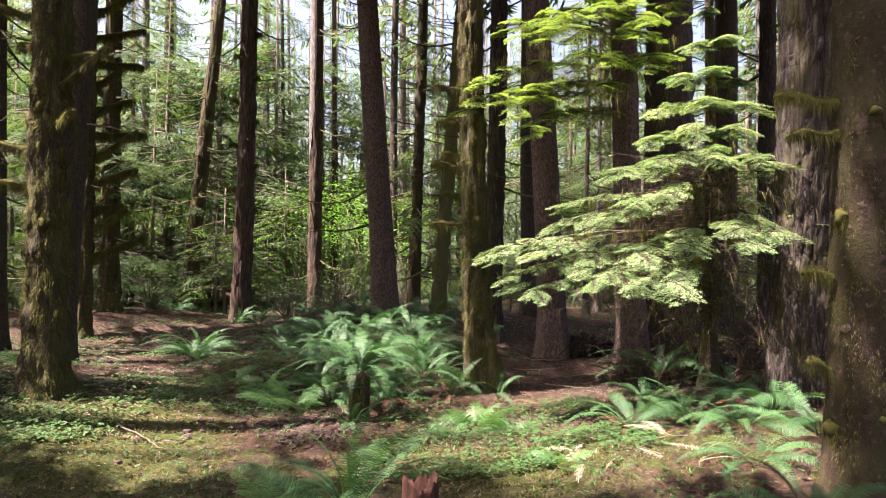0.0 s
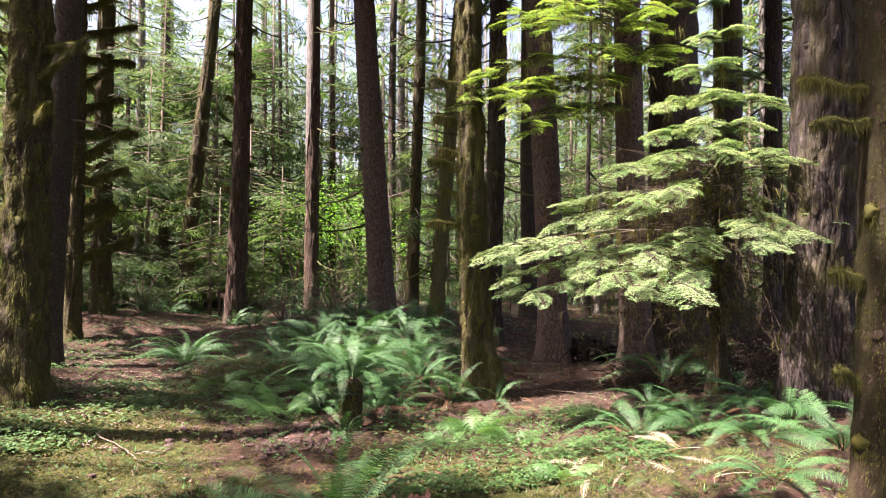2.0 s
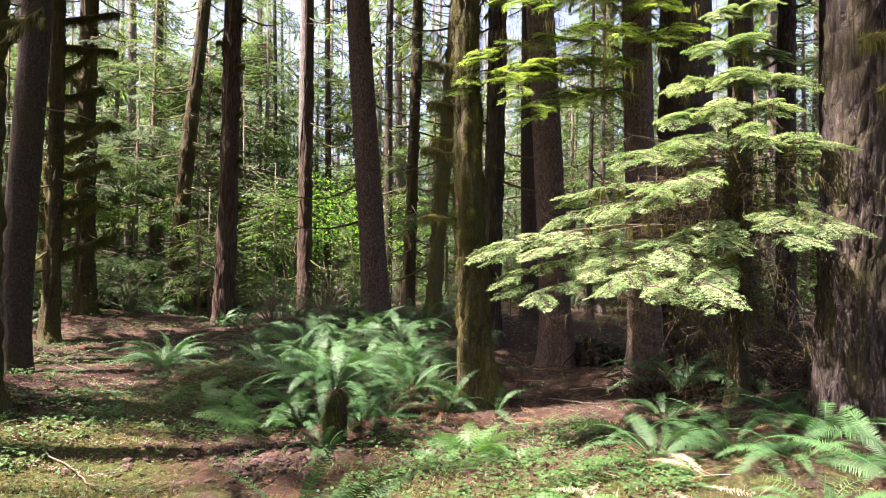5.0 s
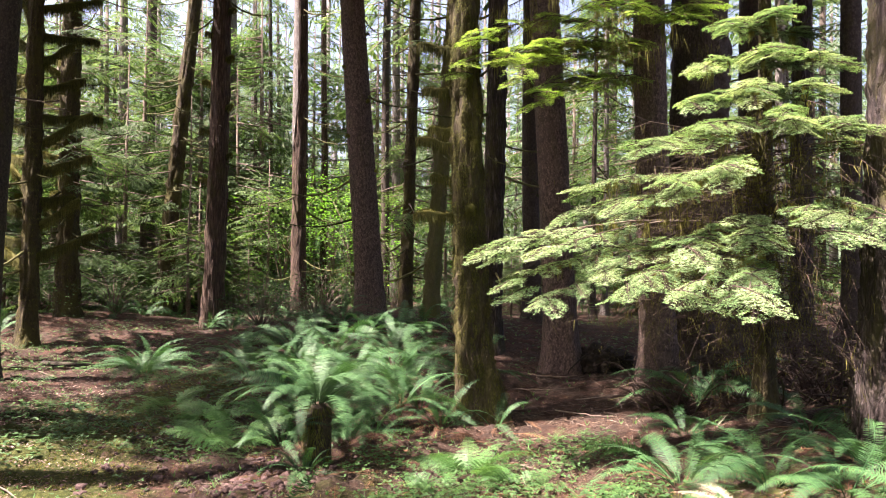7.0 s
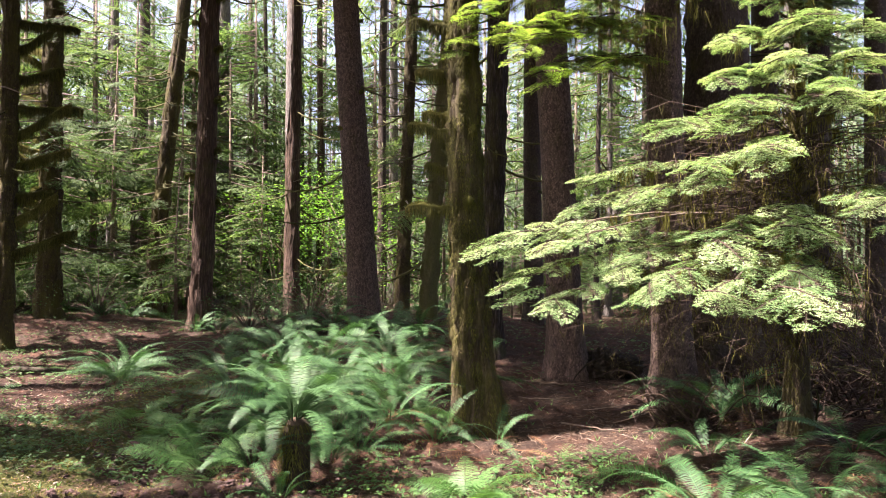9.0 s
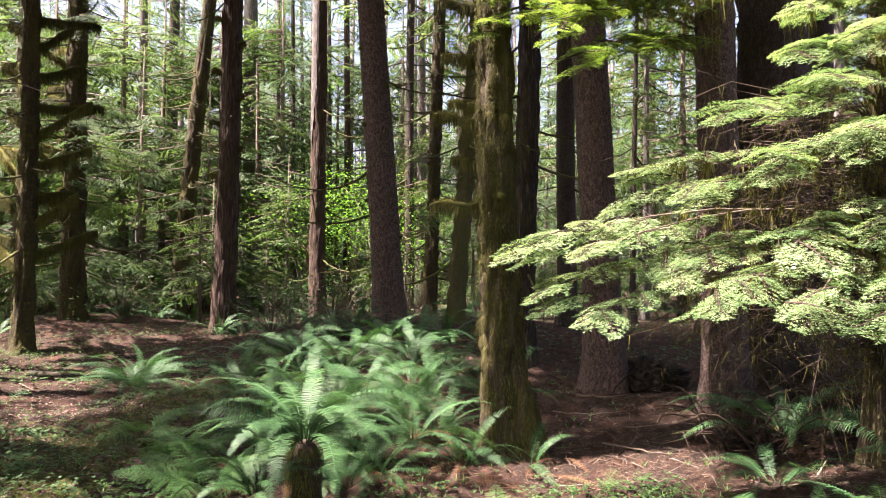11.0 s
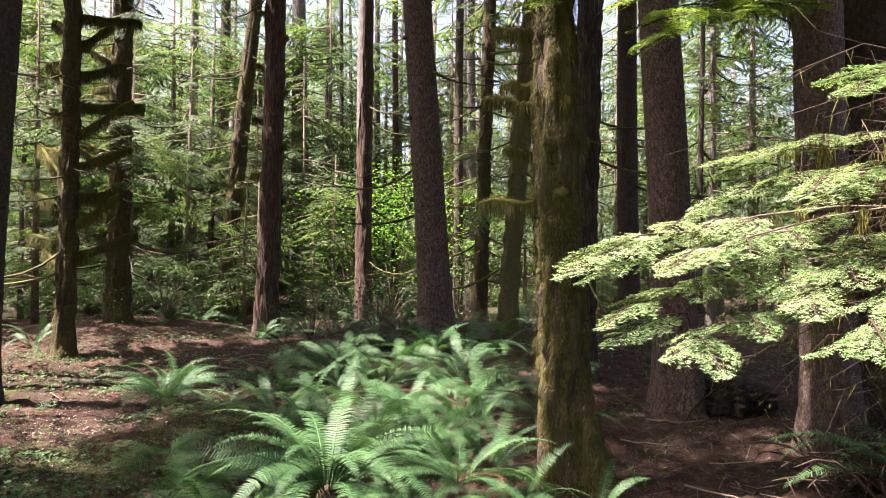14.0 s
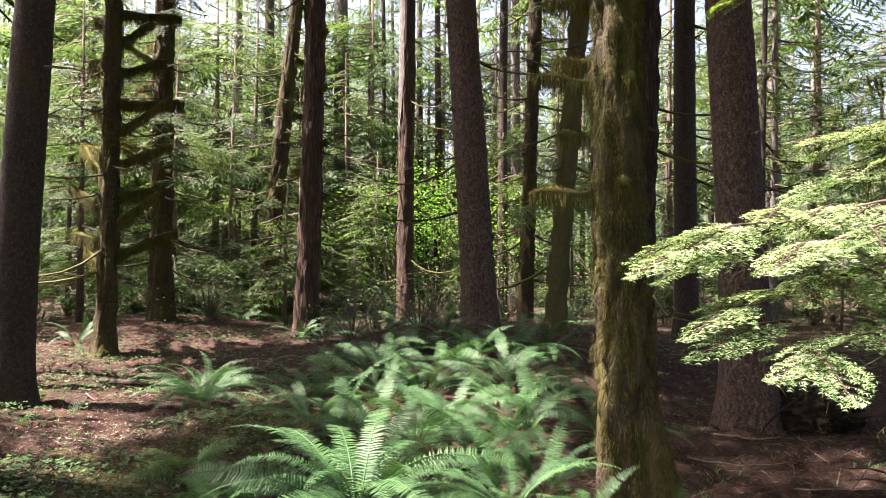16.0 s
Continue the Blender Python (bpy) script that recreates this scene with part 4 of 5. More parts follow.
def sword_frond(rng, mat, base_deg=68, tip_deg=-30, pairs=50, wide=0.088):
    n = 60
    P, T = frond_curve(n, base_deg, tip_deg)
    s = Soup()
    s.add(*tube(P[::6], np.linspace(0.0065, 0.0015, len(P[::6])), 4))
    V, F = [], []
    twist = 0.15 * rng.normal()
    for k in range(pairs):
        f = 0.12 + 0.87 * k / pairs
        i = min(n - 1, int(f * (n - 1)))
        prof = (min(1.0, 0.45 + (f - 0.1) * 2.4)) * min(1.0, (1.02 - f) * 2.6) ** 0.8
        for sg in (-1, 1):
            L = wide * prof * (0.9 + 0.2 * rng.random())
            up = np.cross([0, 1, 0], T[i]) * -1
            d = unit(np.array([0, sg, 0]) + 0.28 * T[i] + up * (0.10 + twist * sg) + rng.normal(0, 0.06, 3))
            w = 0.0074 * (0.55 + 0.6 * prof)
            o = P[i] + np.array([0, sg * 0.002, 0])
            droop = np.array([0, 0, -0.18 * L])
            q = [o - T[i] * w * 0.5, o + T[i] * w * 0.6, o + d * L * 0.55 + T[i] * w * 0.55 + droop * 0.3, o + d * L * 0.55 - T[i] * w * 0.45 + droop * 0.3, o + d * L + droop]
            b = len(V)
            V += q
            F += [(b, b + 1, b + 2), (b, b + 2, b + 3), (b + 3, b + 2, b + 4)]
    s.add(np.array(V), np.array(F))
    return s.mesh("frond", mat)


def lady_frond(rng, mat, base_deg=60, tip_deg=-15, pairs=17):
    """A triangular, twice-divided lacy frond."""
    n = 40
    P, T = frond_curve(n, base_deg, tip_deg)
    s = Soup()
    s.add(*tube(P[::5], np.linspace(0.006, 0.0015, len(P[::5])), 4))
    A, D, L, W, N = [], [], [], [], []
    for k in range(pairs):
        f = 0.22 + 0.77 * k / pairs
        i = min(n - 1, int(f * (n - 1)))
        reach = 0.30 * (1 - (f - 0.22) / 0.8) ** 0.9 * min(1.0, 0.6 + (f - 0.2) * 4) + 0.012
        for sg in (-1, 1):
            d = unit(np.array([0, sg, 0]) + 0.35 * T[i] + np.array([0, 0, -0.12]) + rng.normal(0, 0.06, 3))
            m = max(3, int(reach / 0.016))
            for q in range(m):
                g = (q + 0.5) / m
                o = P[i] + d * reach * g + np.array([0, 0, -0.12 * reach * g * g])
                for s2 in (-1, 1):
                    A.append(o)
                    D.append(T[i] * s2 + 0.55 * d + np.array([0, 0, -0.1]))
                    L.append(0.034 * (1 - 0.75 * g) * min(1, reach / 0.12) + 0.008)
                    W.append(0.014)
                    N.append(d)
    s.add(*diamonds(np.array(A), np.array(D), L, W, np.array(N)))
    return s.mesh("frond", mat)


FR = np.random.default_rng(31)
SWORD = [sword_frond(FR, fern_mat, b, t) for b, t in ((80, -10), (70, -35), (62, -50), (54, -45), (45, -40), (78, 20))]
DEAD = [sword_frond(FR, dead_mat, b, t, 26, 0.09) for b, t in ((25, -70), (10, -60), (35, -80))]
HANG = [sword_frond(FR, fern_mat, b, t) for b, t in ((35, -72), (20, -80), (48, -60))]
SEEDLING = [sword_frond(FR, lady_mat, b, t, 11, 0.22) for b, t in ((60, -20), (45, -25), (35, -15))]
LADY = [lady_frond(FR, lady_mat, b, t) for b, t in ((72, -5), (62, -20), (50, -25), (42, -15))]


def fern(x, y, size, fronds, seed, label, meshes=SWORD[0:5], dead=4, name="sword_fern", z=None, tilt=(0.0, 0.0), group="ferns"):
    rng = np.random.default_rng(seed)
    gz = ground_z(x, y) if z is None else z
    t = thing(name, pose(x, y, gz - 0.01, 0, 0, 0), label, "fern", group)
    for k in range(fronds):
        az = 2 * math.pi * (k * 0.382 + 0.12 * rng.random())
        inner = k / fronds
        i = min(len(meshes) - 1, int((1 - inner) * len(meshes) * 0.999)) if rng.random() < 0.7 else rng.integers(len(meshes))
        sc = size * (0.75 + 0.35 * rng.random())
        m = Matrix.Translation((0.05 * math.cos(az), 0.05 * math.sin(az), 0)) @ Euler((0.3 * rng.normal(), tilt[0] + 0.18 * rng.normal(), az)).to_matrix().to_4x4() @ Matrix.Scale(sc, 4)
        part("frond", meshes[i], t, "", m)
    for k in range(dead):
        az = 6.28 * rng.random()
        part("dead_frond", DEAD[k % 3], t, "withered rust-brown frond", Euler((0.3 * rng.normal(), 0.1 * rng.normal(), az)).to_matrix().to_4x4() @ Matrix.Scale(size * (0.5 + 0.4 * rng.random()), 4))
    return t


SW = "green sword fern with arching fronds on the forest floor"
# centre mound
fern(-1.3, 7.45, 0.62, 14, 61, SW, z=-0.05, dead=0)
fern(-0.7, 7.6, 0.62, 14, 62, SW, z=-0.05, dead=0)
fern(-1.05, 7.3, 0.5, 12, 65, "small sword fern at the foot of a root column", dead=0)
fern(-1.35, 8.3, 0.8, 14, 63, SW)
fern(-0.6, 8.5, 0.8, 14, 64, SW)
fern(-1.0, 7.6, 0.95, 46, 1, "large sword fern growing from a mossy root column", SWORD[1:5] + SWORD[3:5] + HANG[2:], z=0.27, dead=0)
fern(-0.25, 8.2, 0.8, 15, 2, SW, z=0.15)
fern(-0.9, 8.9, 0.85, 15, 3, SW)
fern(-1.7, 8.9, 0.8, 13, 4, SW, dead=2)
fern(-0.1, 9.4, 0.85, 15, 5, SW)
fern(-1.3, 10.2, 1.1, 16, 6, SW)
fern(-2.1, 10.4, 1.05, 14, 7, SW)
fern(-0.5, 10.8, 1.1, 16, 8, SW)
fern(-1.6, 11.8, 1.1, 15, 9, SW)
fern(-2.9, 11.6, 1.0, 13, 10, SW)
fern(-0.5, 12.3, 1.1, 14, 11, SW)
fern(-1.2, 13.4, 1.1, 14, 12, SW)
fern(-2.6, 13.3, 1.1, 13, 13, SW)
fern(-0.2, 14.0, 1.1, 13, 14, SW)
fern(-1.9, 14.6, 1.1, 13, 15, SW)
fern(-0.8, 9.7, 0.9, 12, 16, SW, dead=0)
fern(-1.9, 8.0, 0.8, 11, 17, "feathery lady fern beside the mossy root column", LADY, name="lady_fern", dead=1)
fern(0.15, 8.75, 0.75, 9, 18, "sword fern at the foot of a mossy trunk", dead=6)
fern(0.75, 8.75, 0.7, 4, 19, "small sword fern by flared roots", dead=2)
for k in range(16):
    a = k * 2.4
    fern(-1.1 + (0.5 + 0.09 * k) * math.cos(a), 11.6 + (0.7 + 0.13 * k) * math.sin(a), 1.0 + 0.2 * math.sin(3 * k), 13, 400 + k, "sword fern crowding a low mound")
# pale lit plants by the trunk's foot
fern(0.40, 7.35, 0.62, 9, 20, "light green lacy fern among clover", LADY, name="lady_fern", dead=0)
fern(0.75, 7.0, 0.42, 7, 21, "small light green lacy fern", LADY, name="lady_fern", dead=0)
fern(0.15, 6.9, 0.40, 7, 22, "small light green lacy fern", LADY, name="lady_fern", dead=0)
# near, by the broken stump
fern(-0.62, 4.35, 1.0, 16, 23, "sword fern beside a broken red stump", [SWORD[5], SWORD[0], SWORD[1]], dead=1, z=-0.14)
fern(-1.25, 4.55, 0.55, 9, 24, "sunlit pale lacy fern", LADY, name="lady_fern", dead=0, z=-0.22)
# right group
fern(1.92, 6.38, 0.88, 17, 25, "sword fern with arching sunlit fronds", SWORD[1:5], dead=6)
fern(2.40, 6.05, 0.85, 15, 26, "sword fern with dark glossy arching fronds", SWORD[1:5], dead=6)
fern(2.68, 5.65, 0.80, 13, 29, "sword fern with yellow-green drooping fronds", SWORD[2:5] + HANG, dead=6)
fern(3.05, 8.85, 1.05, 20, 28, "broad dark sword fern in the shade under boughs", SWORD[1:5], dead=4, z=0.05)
fern(2.55, 7.95, 0.75, 10, 27, "dark sword fern in the shade under boughs", SWORD[2:5], dead=3)
fern(3.20, 6.20, 0.90, 15, 30, "sword fern with arching fronds beside a thick trunk", SWORD[1:5], dead=6)
fern(3.45, 7.4, 0.85, 11, 27, "dark sword fern in the shade of a thick trunk", SWORD[2:5], dead=4)
fern(3.15, 5.25, 0.85, 13, 35, SW, SWORD[1:5], dead=4)
fern(2.12, 3.62, 0.66, 18, 46, "bright green sword fern beside a near spruce", SWORD[1:5], dead=1)
fern(2.35, 4.75, 0.60, 11, 47, "low sword fern with sunlit fronds", SWORD[3:5] + HANG, dead=4)
fern(1.60, 5.35, 0.42, 8, 50, "small sword fern with pale sunlit fronds", SWORD[3:5] + HANG, dead=3)
fern(1.0, 5.3, 0.30, 8, 49, "small sunlit lacy fern in moss", LADY, name="lady_fern", dead=0)
# left
fern(-4.75, 12.2, 1.1, 40, 36, "broad dark green sword fern beside the trail", dead=4)
fern(-3.6, 13.8, 1.0, 12, 37, SW)
fern(-8.6, 18.8, 1.1, 13, 38, "pale sword fern on a small rise", dead=4)
fern(-6.2, 9.4, 0.8, 9, 39, SW)
fern(-6.6, 8.6, 0.8, 9, 40, SW)
fern(-9.6, 15.5, 1.0, 12, 41, SW)
fern(-4.9, 16.9, 1.0, 12, 42, SW)
fern(-3.7, 17.2, 1.0, 12, 43, SW)
fern(-3.1, 9.3, 0.55, 9, 44, SW, LADY, name="lady_fern", dead=0)
fern(-2.5, 8.9, 0.6, 9, 45, SW, LADY, name="lady_fern", dead=0)
DRY = [sword_frond(FR, pale_mat, b, t, 30, 0.10) for b, t in ((12, -8), (6, -14), (20, -20))]
FERN_RNG = np.random.default_rng(77)
for k in range(18):
    fx, fy = 0.9 + 1.4 * FERN_RNG.random(), 4.7 + 1.3 * FERN_RNG.random()
    d = new("dry_frond", DRY[k % 3])
    d.matrix_basis = Matrix.Translation((fx, fy, ground_z(fx, fy) + 0.02)) @ Euler((0.3 * FERN_RNG.normal(), 0.05, 6.28 * FERN_RNG.random())).to_matrix().to_4x4() @ Matrix.Scale(0.3 + 0.25 * FERN_RNG.random(), 4)
    tagged(d, "pale dry fern frond lying on the litter", "dead frond", "dry fronds")
RUST = [sword_frond(FR, dead_mat, b, t, 36, 0.085) for b, t in ((14, -12), (8, -22), (22, -28))]
for k in range(120):
    ang, far = 6.28 * FERN_RNG.random(), 0.35 + 1.0 * FERN_RNG.random()
    cx, cy = ((-1.0, 7.6), (-0.2, 8.2), (0.6, 8.9), (2.2, 6.2), (2.8, 5.9), (-1.6, 9.6), (-4.7, 12.0), (0.9, 7.4))[k % 8]
    fx, fy = cx + far * math.cos(ang), cy + far * math.sin(ang)
    d = new("dead_frond", RUST[k % 3])
    d.matrix_basis = Matrix.Translation((fx, fy, ground_z(fx, fy) + 0.02)) @ Euler((0.4 * FERN_RNG.normal(), 0.05, 6.28 * FERN_RNG.random())).to_matrix().to_4x4() @ Matrix.Scale(0.3 + 0.35 * FERN_RNG.random(), 4)
    tagged(d, "withered rust-brown fern frond lying on the litter", "dead frond", "rusty fronds")
for k in range(110):
    fx, fy = -6.0 + 5.2 * FERN_RNG.random(), 4.6 + 9.0 * FERN_RNG.random()
    if k % 3 == 0:
        fx, fy = 0.0 + 3.0 * FERN_RNG.random(), 4.6 + 4.0 * FERN_RNG.random()
    fern(fx, fy, 0.16 + 0.2 * FERN_RNG.random(), 6, 300 + k, "tiny fern seedling in moss and litter", SEEDLING, dead=0, name="fern_seedling", group="fern seedlings")
for k in range(34):
    fx, fy = -16 + 26 * FERN_RNG.random(), 16.5 + 12 * FERN_RNG.random()
    fern(fx, fy, 0.8 + 0.4 * FERN_RNG.random(), 9, 200 + k, "distant sword fern among trunks", SWORD[:4], dead=0)


# ---- understory and woods behind ----
def young_hemlock_parts(seed, height, reach, fine=0):
    rng = np.random.default_rng(seed)
    wood, stem = Soup(), Soup()
    stem.add(*tube([(0, 0, -0.2), (0.05, 0, height * 0.5), (0, 0.05, height)], [0.012 * height, 0.007 * height, 0.01], 8))
    s = crown_soup(rng, 0.5 + 0.05 * height, height, reach, 0.3, int(11.5 * height), None, (0, 0), None if fine else FAR_MID, wood, droop=-0.18, ragged=0.7, fine=fine)
    return stem.mesh("trunk", twig_mat), joined("crown", s, needle_mat, wood, twig_mat)


YOUNG = [young_hemlock_parts(300, 6.0, 1.6), young_hemlock_parts(301, 9.0, 2.2), young_hemlock_parts(302, 13.0, 2.6), young_hemlock_parts(303, 4.0, 1.2), young_hemlock_parts(304, 8.0, 2.0, 3)]
PLACES = np.random.default_rng(41)


def young_hemlock(x, y, kind, scale=1.0):
    t = thing("young_hemlock", pose(x, y, ground_z(x, y), 0, 0, 360 * PLACES.random()), "young hemlock with drooping green sprays among the trunks", "tree", "young trees")
    t.scale = (scale, scale, scale)
    part("trunk", YOUNG[kind][0], t)
    part("crown", YOUNG[kind][1], t, "layered drooping green sprays")["kind"] = "stuff"


for x, y, k in ((-13.5, 24.5, 2), (-11.8, 27.5, 2), (-15.2, 26.5, 2), (-10.4, 28.5, 2), (-17.5, 24.5, 2), (-13.5, 21, 4), (-11.2, 20.5, 4), (-16, 24, 2), (-12.6, 26, 2), (-10.8, 31, 2), (-3.0, 31, 2), (-14.0, 22.5, 4), (7.2, 25, 2), (-7.6, 29, 2), (6.8, 31, 2), (-18.5, 32, 2), (12, 32, 2), (0.8, 36, 2), (-4.3, 38, 2), (-12.5, 36, 2), (-7.8, 27, 1), (-7.2, 21.5, 3), (-18, 19, 4), (-14.5, 17, 4), (-20, 28, 2),
                (-6.5, 36, 2), (-0.3, 33, 2), (-9.8, 26.5, 4), (4.0, 29, 2), (8.6, 20.5, 4), (11, 22, 4), (10.5, 28, 2),
                (14, 26, 2), (-22, 35, 2), (-15, 38, 2), (16, 33, 2), (-24, 23, 1), (3.4, 19.5, 3), (12.5, 17.5, 4), (-17.5, 15, 3), (-12.0, 15.5, 3), (-11.2, 17.2, 4), (-13.2, 19, 4), (-10.6, 24, 4), (-6.8, 19.8, 3), (-5.9, 25, 0), (0.4, 26, 0)):
    young_hemlock(x + PLACES.normal() * 0.3, y + PLACES.normal() * 0.3, k, 0.9 + 0.25 * PLACES.random())

for k in range(52):
    young_hemlock(-24 + 42 * PLACES.random(), 19.5 + 18 * PLACES.random(), 3, 0.35 + 0.5 * PLACES.random())


def maple(x, y, seed, height, leaves, spread):
    rng = np.random.default_rng(seed)
    t = thing("vine_maple", pose(x, y, ground_z(x, y)), "understory vine maple with bright sunlit green leaves", "shrub", "understory maples")
    P = []
    for k in range(7):
        az = 6.28 * rng.random()
        d = np.array([math.cos(az), math.sin(az), 0])
        h = height * (0.6 + 0.4 * rng.random())
        q = np.linspace(0, 1, 7)
        pts = q[:, None] * d * spread * (0.5 + 0.5 * rng.random()) * q[:, None] + np.stack([0 * q, 0 * q, h * np.sin(q * 1.6)], 1)
        w = Soup()
        w.add(*tube(pts, 0.03 * (1 - 0.85 * q), 5, 0.1, rng))
        part("stem", w.mesh("stem", twig_mat), t, "thin arching mossy stem")
        m = leaves // 11
        f = 0.3 + 0.7 * rng.random(m)
        i = np.clip((f * 6).astype(int), 0, 5)
        g = (f * 6 - i)[:, None]
        layer = pts[i] * (1 - g) + pts[i + 1] * g
        clus = np.repeat(rng.normal(0, 1, (m // 14 + 1, 3)) * [0.95, 0.95, 0.35], 14, axis=0)[:m]
        P.append(layer + clus + rng.normal(0, 1, (m, 3)) * [0.16, 0.16, 0.04])
    P = np.vstack(P)
    P[:, 2] = np.clip(P[:, 2], 0.3, None)
    n = len(P)
    s = Soup()
    D = rng.normal(0, 1, (n, 3)) * [1, 1, 0.25] + [0, 0, -0.15]
    s.add(*diamonds(P, D, 0.08 + 0.05 * rng.random(n), 0.065 + 0.03 * rng.random(n), np.cross(D, rng.normal(0, 0.25, (n, 3)) + [0, 0, 1])))
    part("leaves", s.mesh("leaves", maple_mat), t, "bright green small leaves in flat layers")["kind"] = "stuff"


maple(-5.6, 24.5, 51, 4.6, 2600, 2.6)
maple(-3.2, 25.5, 52, 5.0, 3000, 2.8)
maple(-1.3, 23.5, 53, 3.6, 1200, 1.8)
maple(-4.4, 27.5, 55, 5.5, 2200, 3.0)
maple(1.2, 28.0, 56, 2.6, 900, 2.0)


def bush_parts(seed):
    rng = np.random.default_rng(seed)
    w, s = Soup(), Soup()
    n = 420
    a, r = rng.random(n) * 6.28, 0.75 * rng.random(n) ** 0.6
    P = np.stack([r * np.cos(a), r * np.sin(a), 0.15 + (1.15 - 0.9 * r) * rng.random(n) ** 0.6], 1)
    D = rng.normal(0, 1, (n, 3)) * [1, 1, 0.4]
    s.add(*diamonds(P, D, 0.035 + 0.03 * rng.random(n), 0.028 + 0.015 * rng.random(n), np.cross(D, rng.normal(0, 0.4, (n, 3)) + [0, 0, 1])))
    for k in range(26):
        p = P[k * 16]
        w.add(*tube([(0, 0, -0.05), p * [0.4, 0.4, 0.6], p], [0.010, 0.006, 0.002], 3))
    return joined("foliage", s, clover_mat, w, twig_mat)


BUSHES = [bush_parts(500 + k) for k in range(4)]
for k in range(64):
    x, y = -19 + 34 * PLACES.random(), 15.0 + 16 * PLACES.random()
    if abs(x + 6) < 1.6 and y < 20:
        continue
    t = thing("low_bush", pose(x, y, ground_z(x, y), 0, 0, 360 * PLACES.random()), "low leafy green bush between the trunks", "shrub", "low bushes")
    q = 0.7 + 0.9 * PLACES.random()
    t.scale = (q * 1.2, q * 1.2, q)
    part("foliage", BUSHES[k % 4], t)["kind"] = "stuff"


def far_woods():
    """Trunks and foliage behind and all around, with unseen shade trees: the nearer ones singly, the uncountable rest
    joined.
    """
    rng = np.random.default_rng(61)
    tr, lf = Soup(), Soup()
    # out-of-view trees, added on the sun's side to shade clearing and near trunks
    left = [(-8.6, 5.5), (-9.8, 7.6), (-11.2, 5.0), (-10.8, 9.2), (-8.4, 3.0), (-12.6, 7.4), (-6.4, 1.2), (-13.4, 3.6), (-14.6, 9.4), (-16.0, 6.2), (-10.2, 1.4), (-7.6, 7.6), (-12.4, 11.0), (-17.2, 2.8), (-4.6, 2.2), (-15.0, 0.2), (-2.7, 0.9), (-5.3, 4.4)]
    for k in range(390 + len(left)):
        if k < 300:
            a = radians(90 + 52 * (rng.random() * 2 - 1))
            d = 34 + 60 * rng.random() ** 0.8
        else:
            a, d = radians(142 + 256 * rng.random()), 9 + 45 * rng.random() ** 0.7
        x, y = d * math.cos(a), d * math.sin(a) + 2
        # the last ones are the added shade trees, with dense crowns
        if k >= 390:
            x, y = left[k - 390]
        r, h = 0.09 + 0.16 * rng.random(), 20 + 10 * rng.random()
        o = np.array([x, y, ground_z(x, y)])
        ln = rng.normal(0, 0.015, 2)
        stem = tube([[0, 0, -0.3], [ln[0] * 6, ln[1] * 6, 6], [ln[0] * h, ln[1] * h, h]], [r * 1.25, r * 0.9, 0.03], 8 if d < 62 else 6)
        front = k < 300
        side = x / max(y, 1.0)
        z0 = (0.6 + 3 * rng.random()) if front else 9
        many = (56 if d < 62 else 30) * (0.7 if -0.22 < side < 0.12 else (1.7 if side < -0.3 else 1.1)) if front else (100 if k >= 390 else 22)
        c = crown_soup(rng, z0, min(h, 0.42 * d + 4) if front else h, 3.3, 0.5, int(many), o, ln, FAR_NARROW if front and d < 62 else FAR_SMALL, ragged=0.45 if front else 0.0)
        if not c.n:
            continue
        if (front and d < 62) or k >= 390:
            # about half the front trunks get pale bark, grey with the haze painted in
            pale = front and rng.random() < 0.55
            t = thing("distant_or_shade_conifer", pose(*o), "distant pale grey conifer in hazy light" if pale else "dark distant conifer among the woods", "tree", "distant trees")
            s = Soup()
            s.add(*stem)
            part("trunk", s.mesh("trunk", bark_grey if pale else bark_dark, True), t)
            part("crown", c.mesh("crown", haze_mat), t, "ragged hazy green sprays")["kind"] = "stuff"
            continue
        tr.add(stem[0] + o, stem[1])
        lf.add(c.arrays()[0] + o, c.arrays()[1])
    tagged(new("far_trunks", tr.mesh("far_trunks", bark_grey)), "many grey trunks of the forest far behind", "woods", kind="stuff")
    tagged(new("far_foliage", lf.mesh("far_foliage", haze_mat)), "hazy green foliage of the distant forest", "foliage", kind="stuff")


far_woods()


def far_ridge():
    """The wooded rise that closes the view far off: ragged spires in three overlapping rows."""
    rng = np.random.default_rng(62)
    s = Soup()
    for row, (d, hgt) in enumerate(((112, 14), (124, 20), (138, 26))):
        for k in range(150):
            a = radians(90 + 62 * (2 * (k + rng.random()) / 150 - 1))
            h, w = hgt * (0.7 + 0.6 * rng.random()), 2.0 + 1.6 * rng.random()
            o = np.array([d * math.cos(a), d * math.sin(a), -1.0])
            z = np.linspace(0, 1, 9)
            s.add(*tube(o + np.stack([0 * z, 0 * z, z * h], 1), w * (1.05 - z) * (1 + 0.25 * np.cos(z * 24)), 8, 0.3, rng))
    # the rise takes the haze-tinted needle colour too
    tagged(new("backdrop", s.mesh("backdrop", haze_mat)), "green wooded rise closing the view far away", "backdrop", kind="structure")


far_ridge()


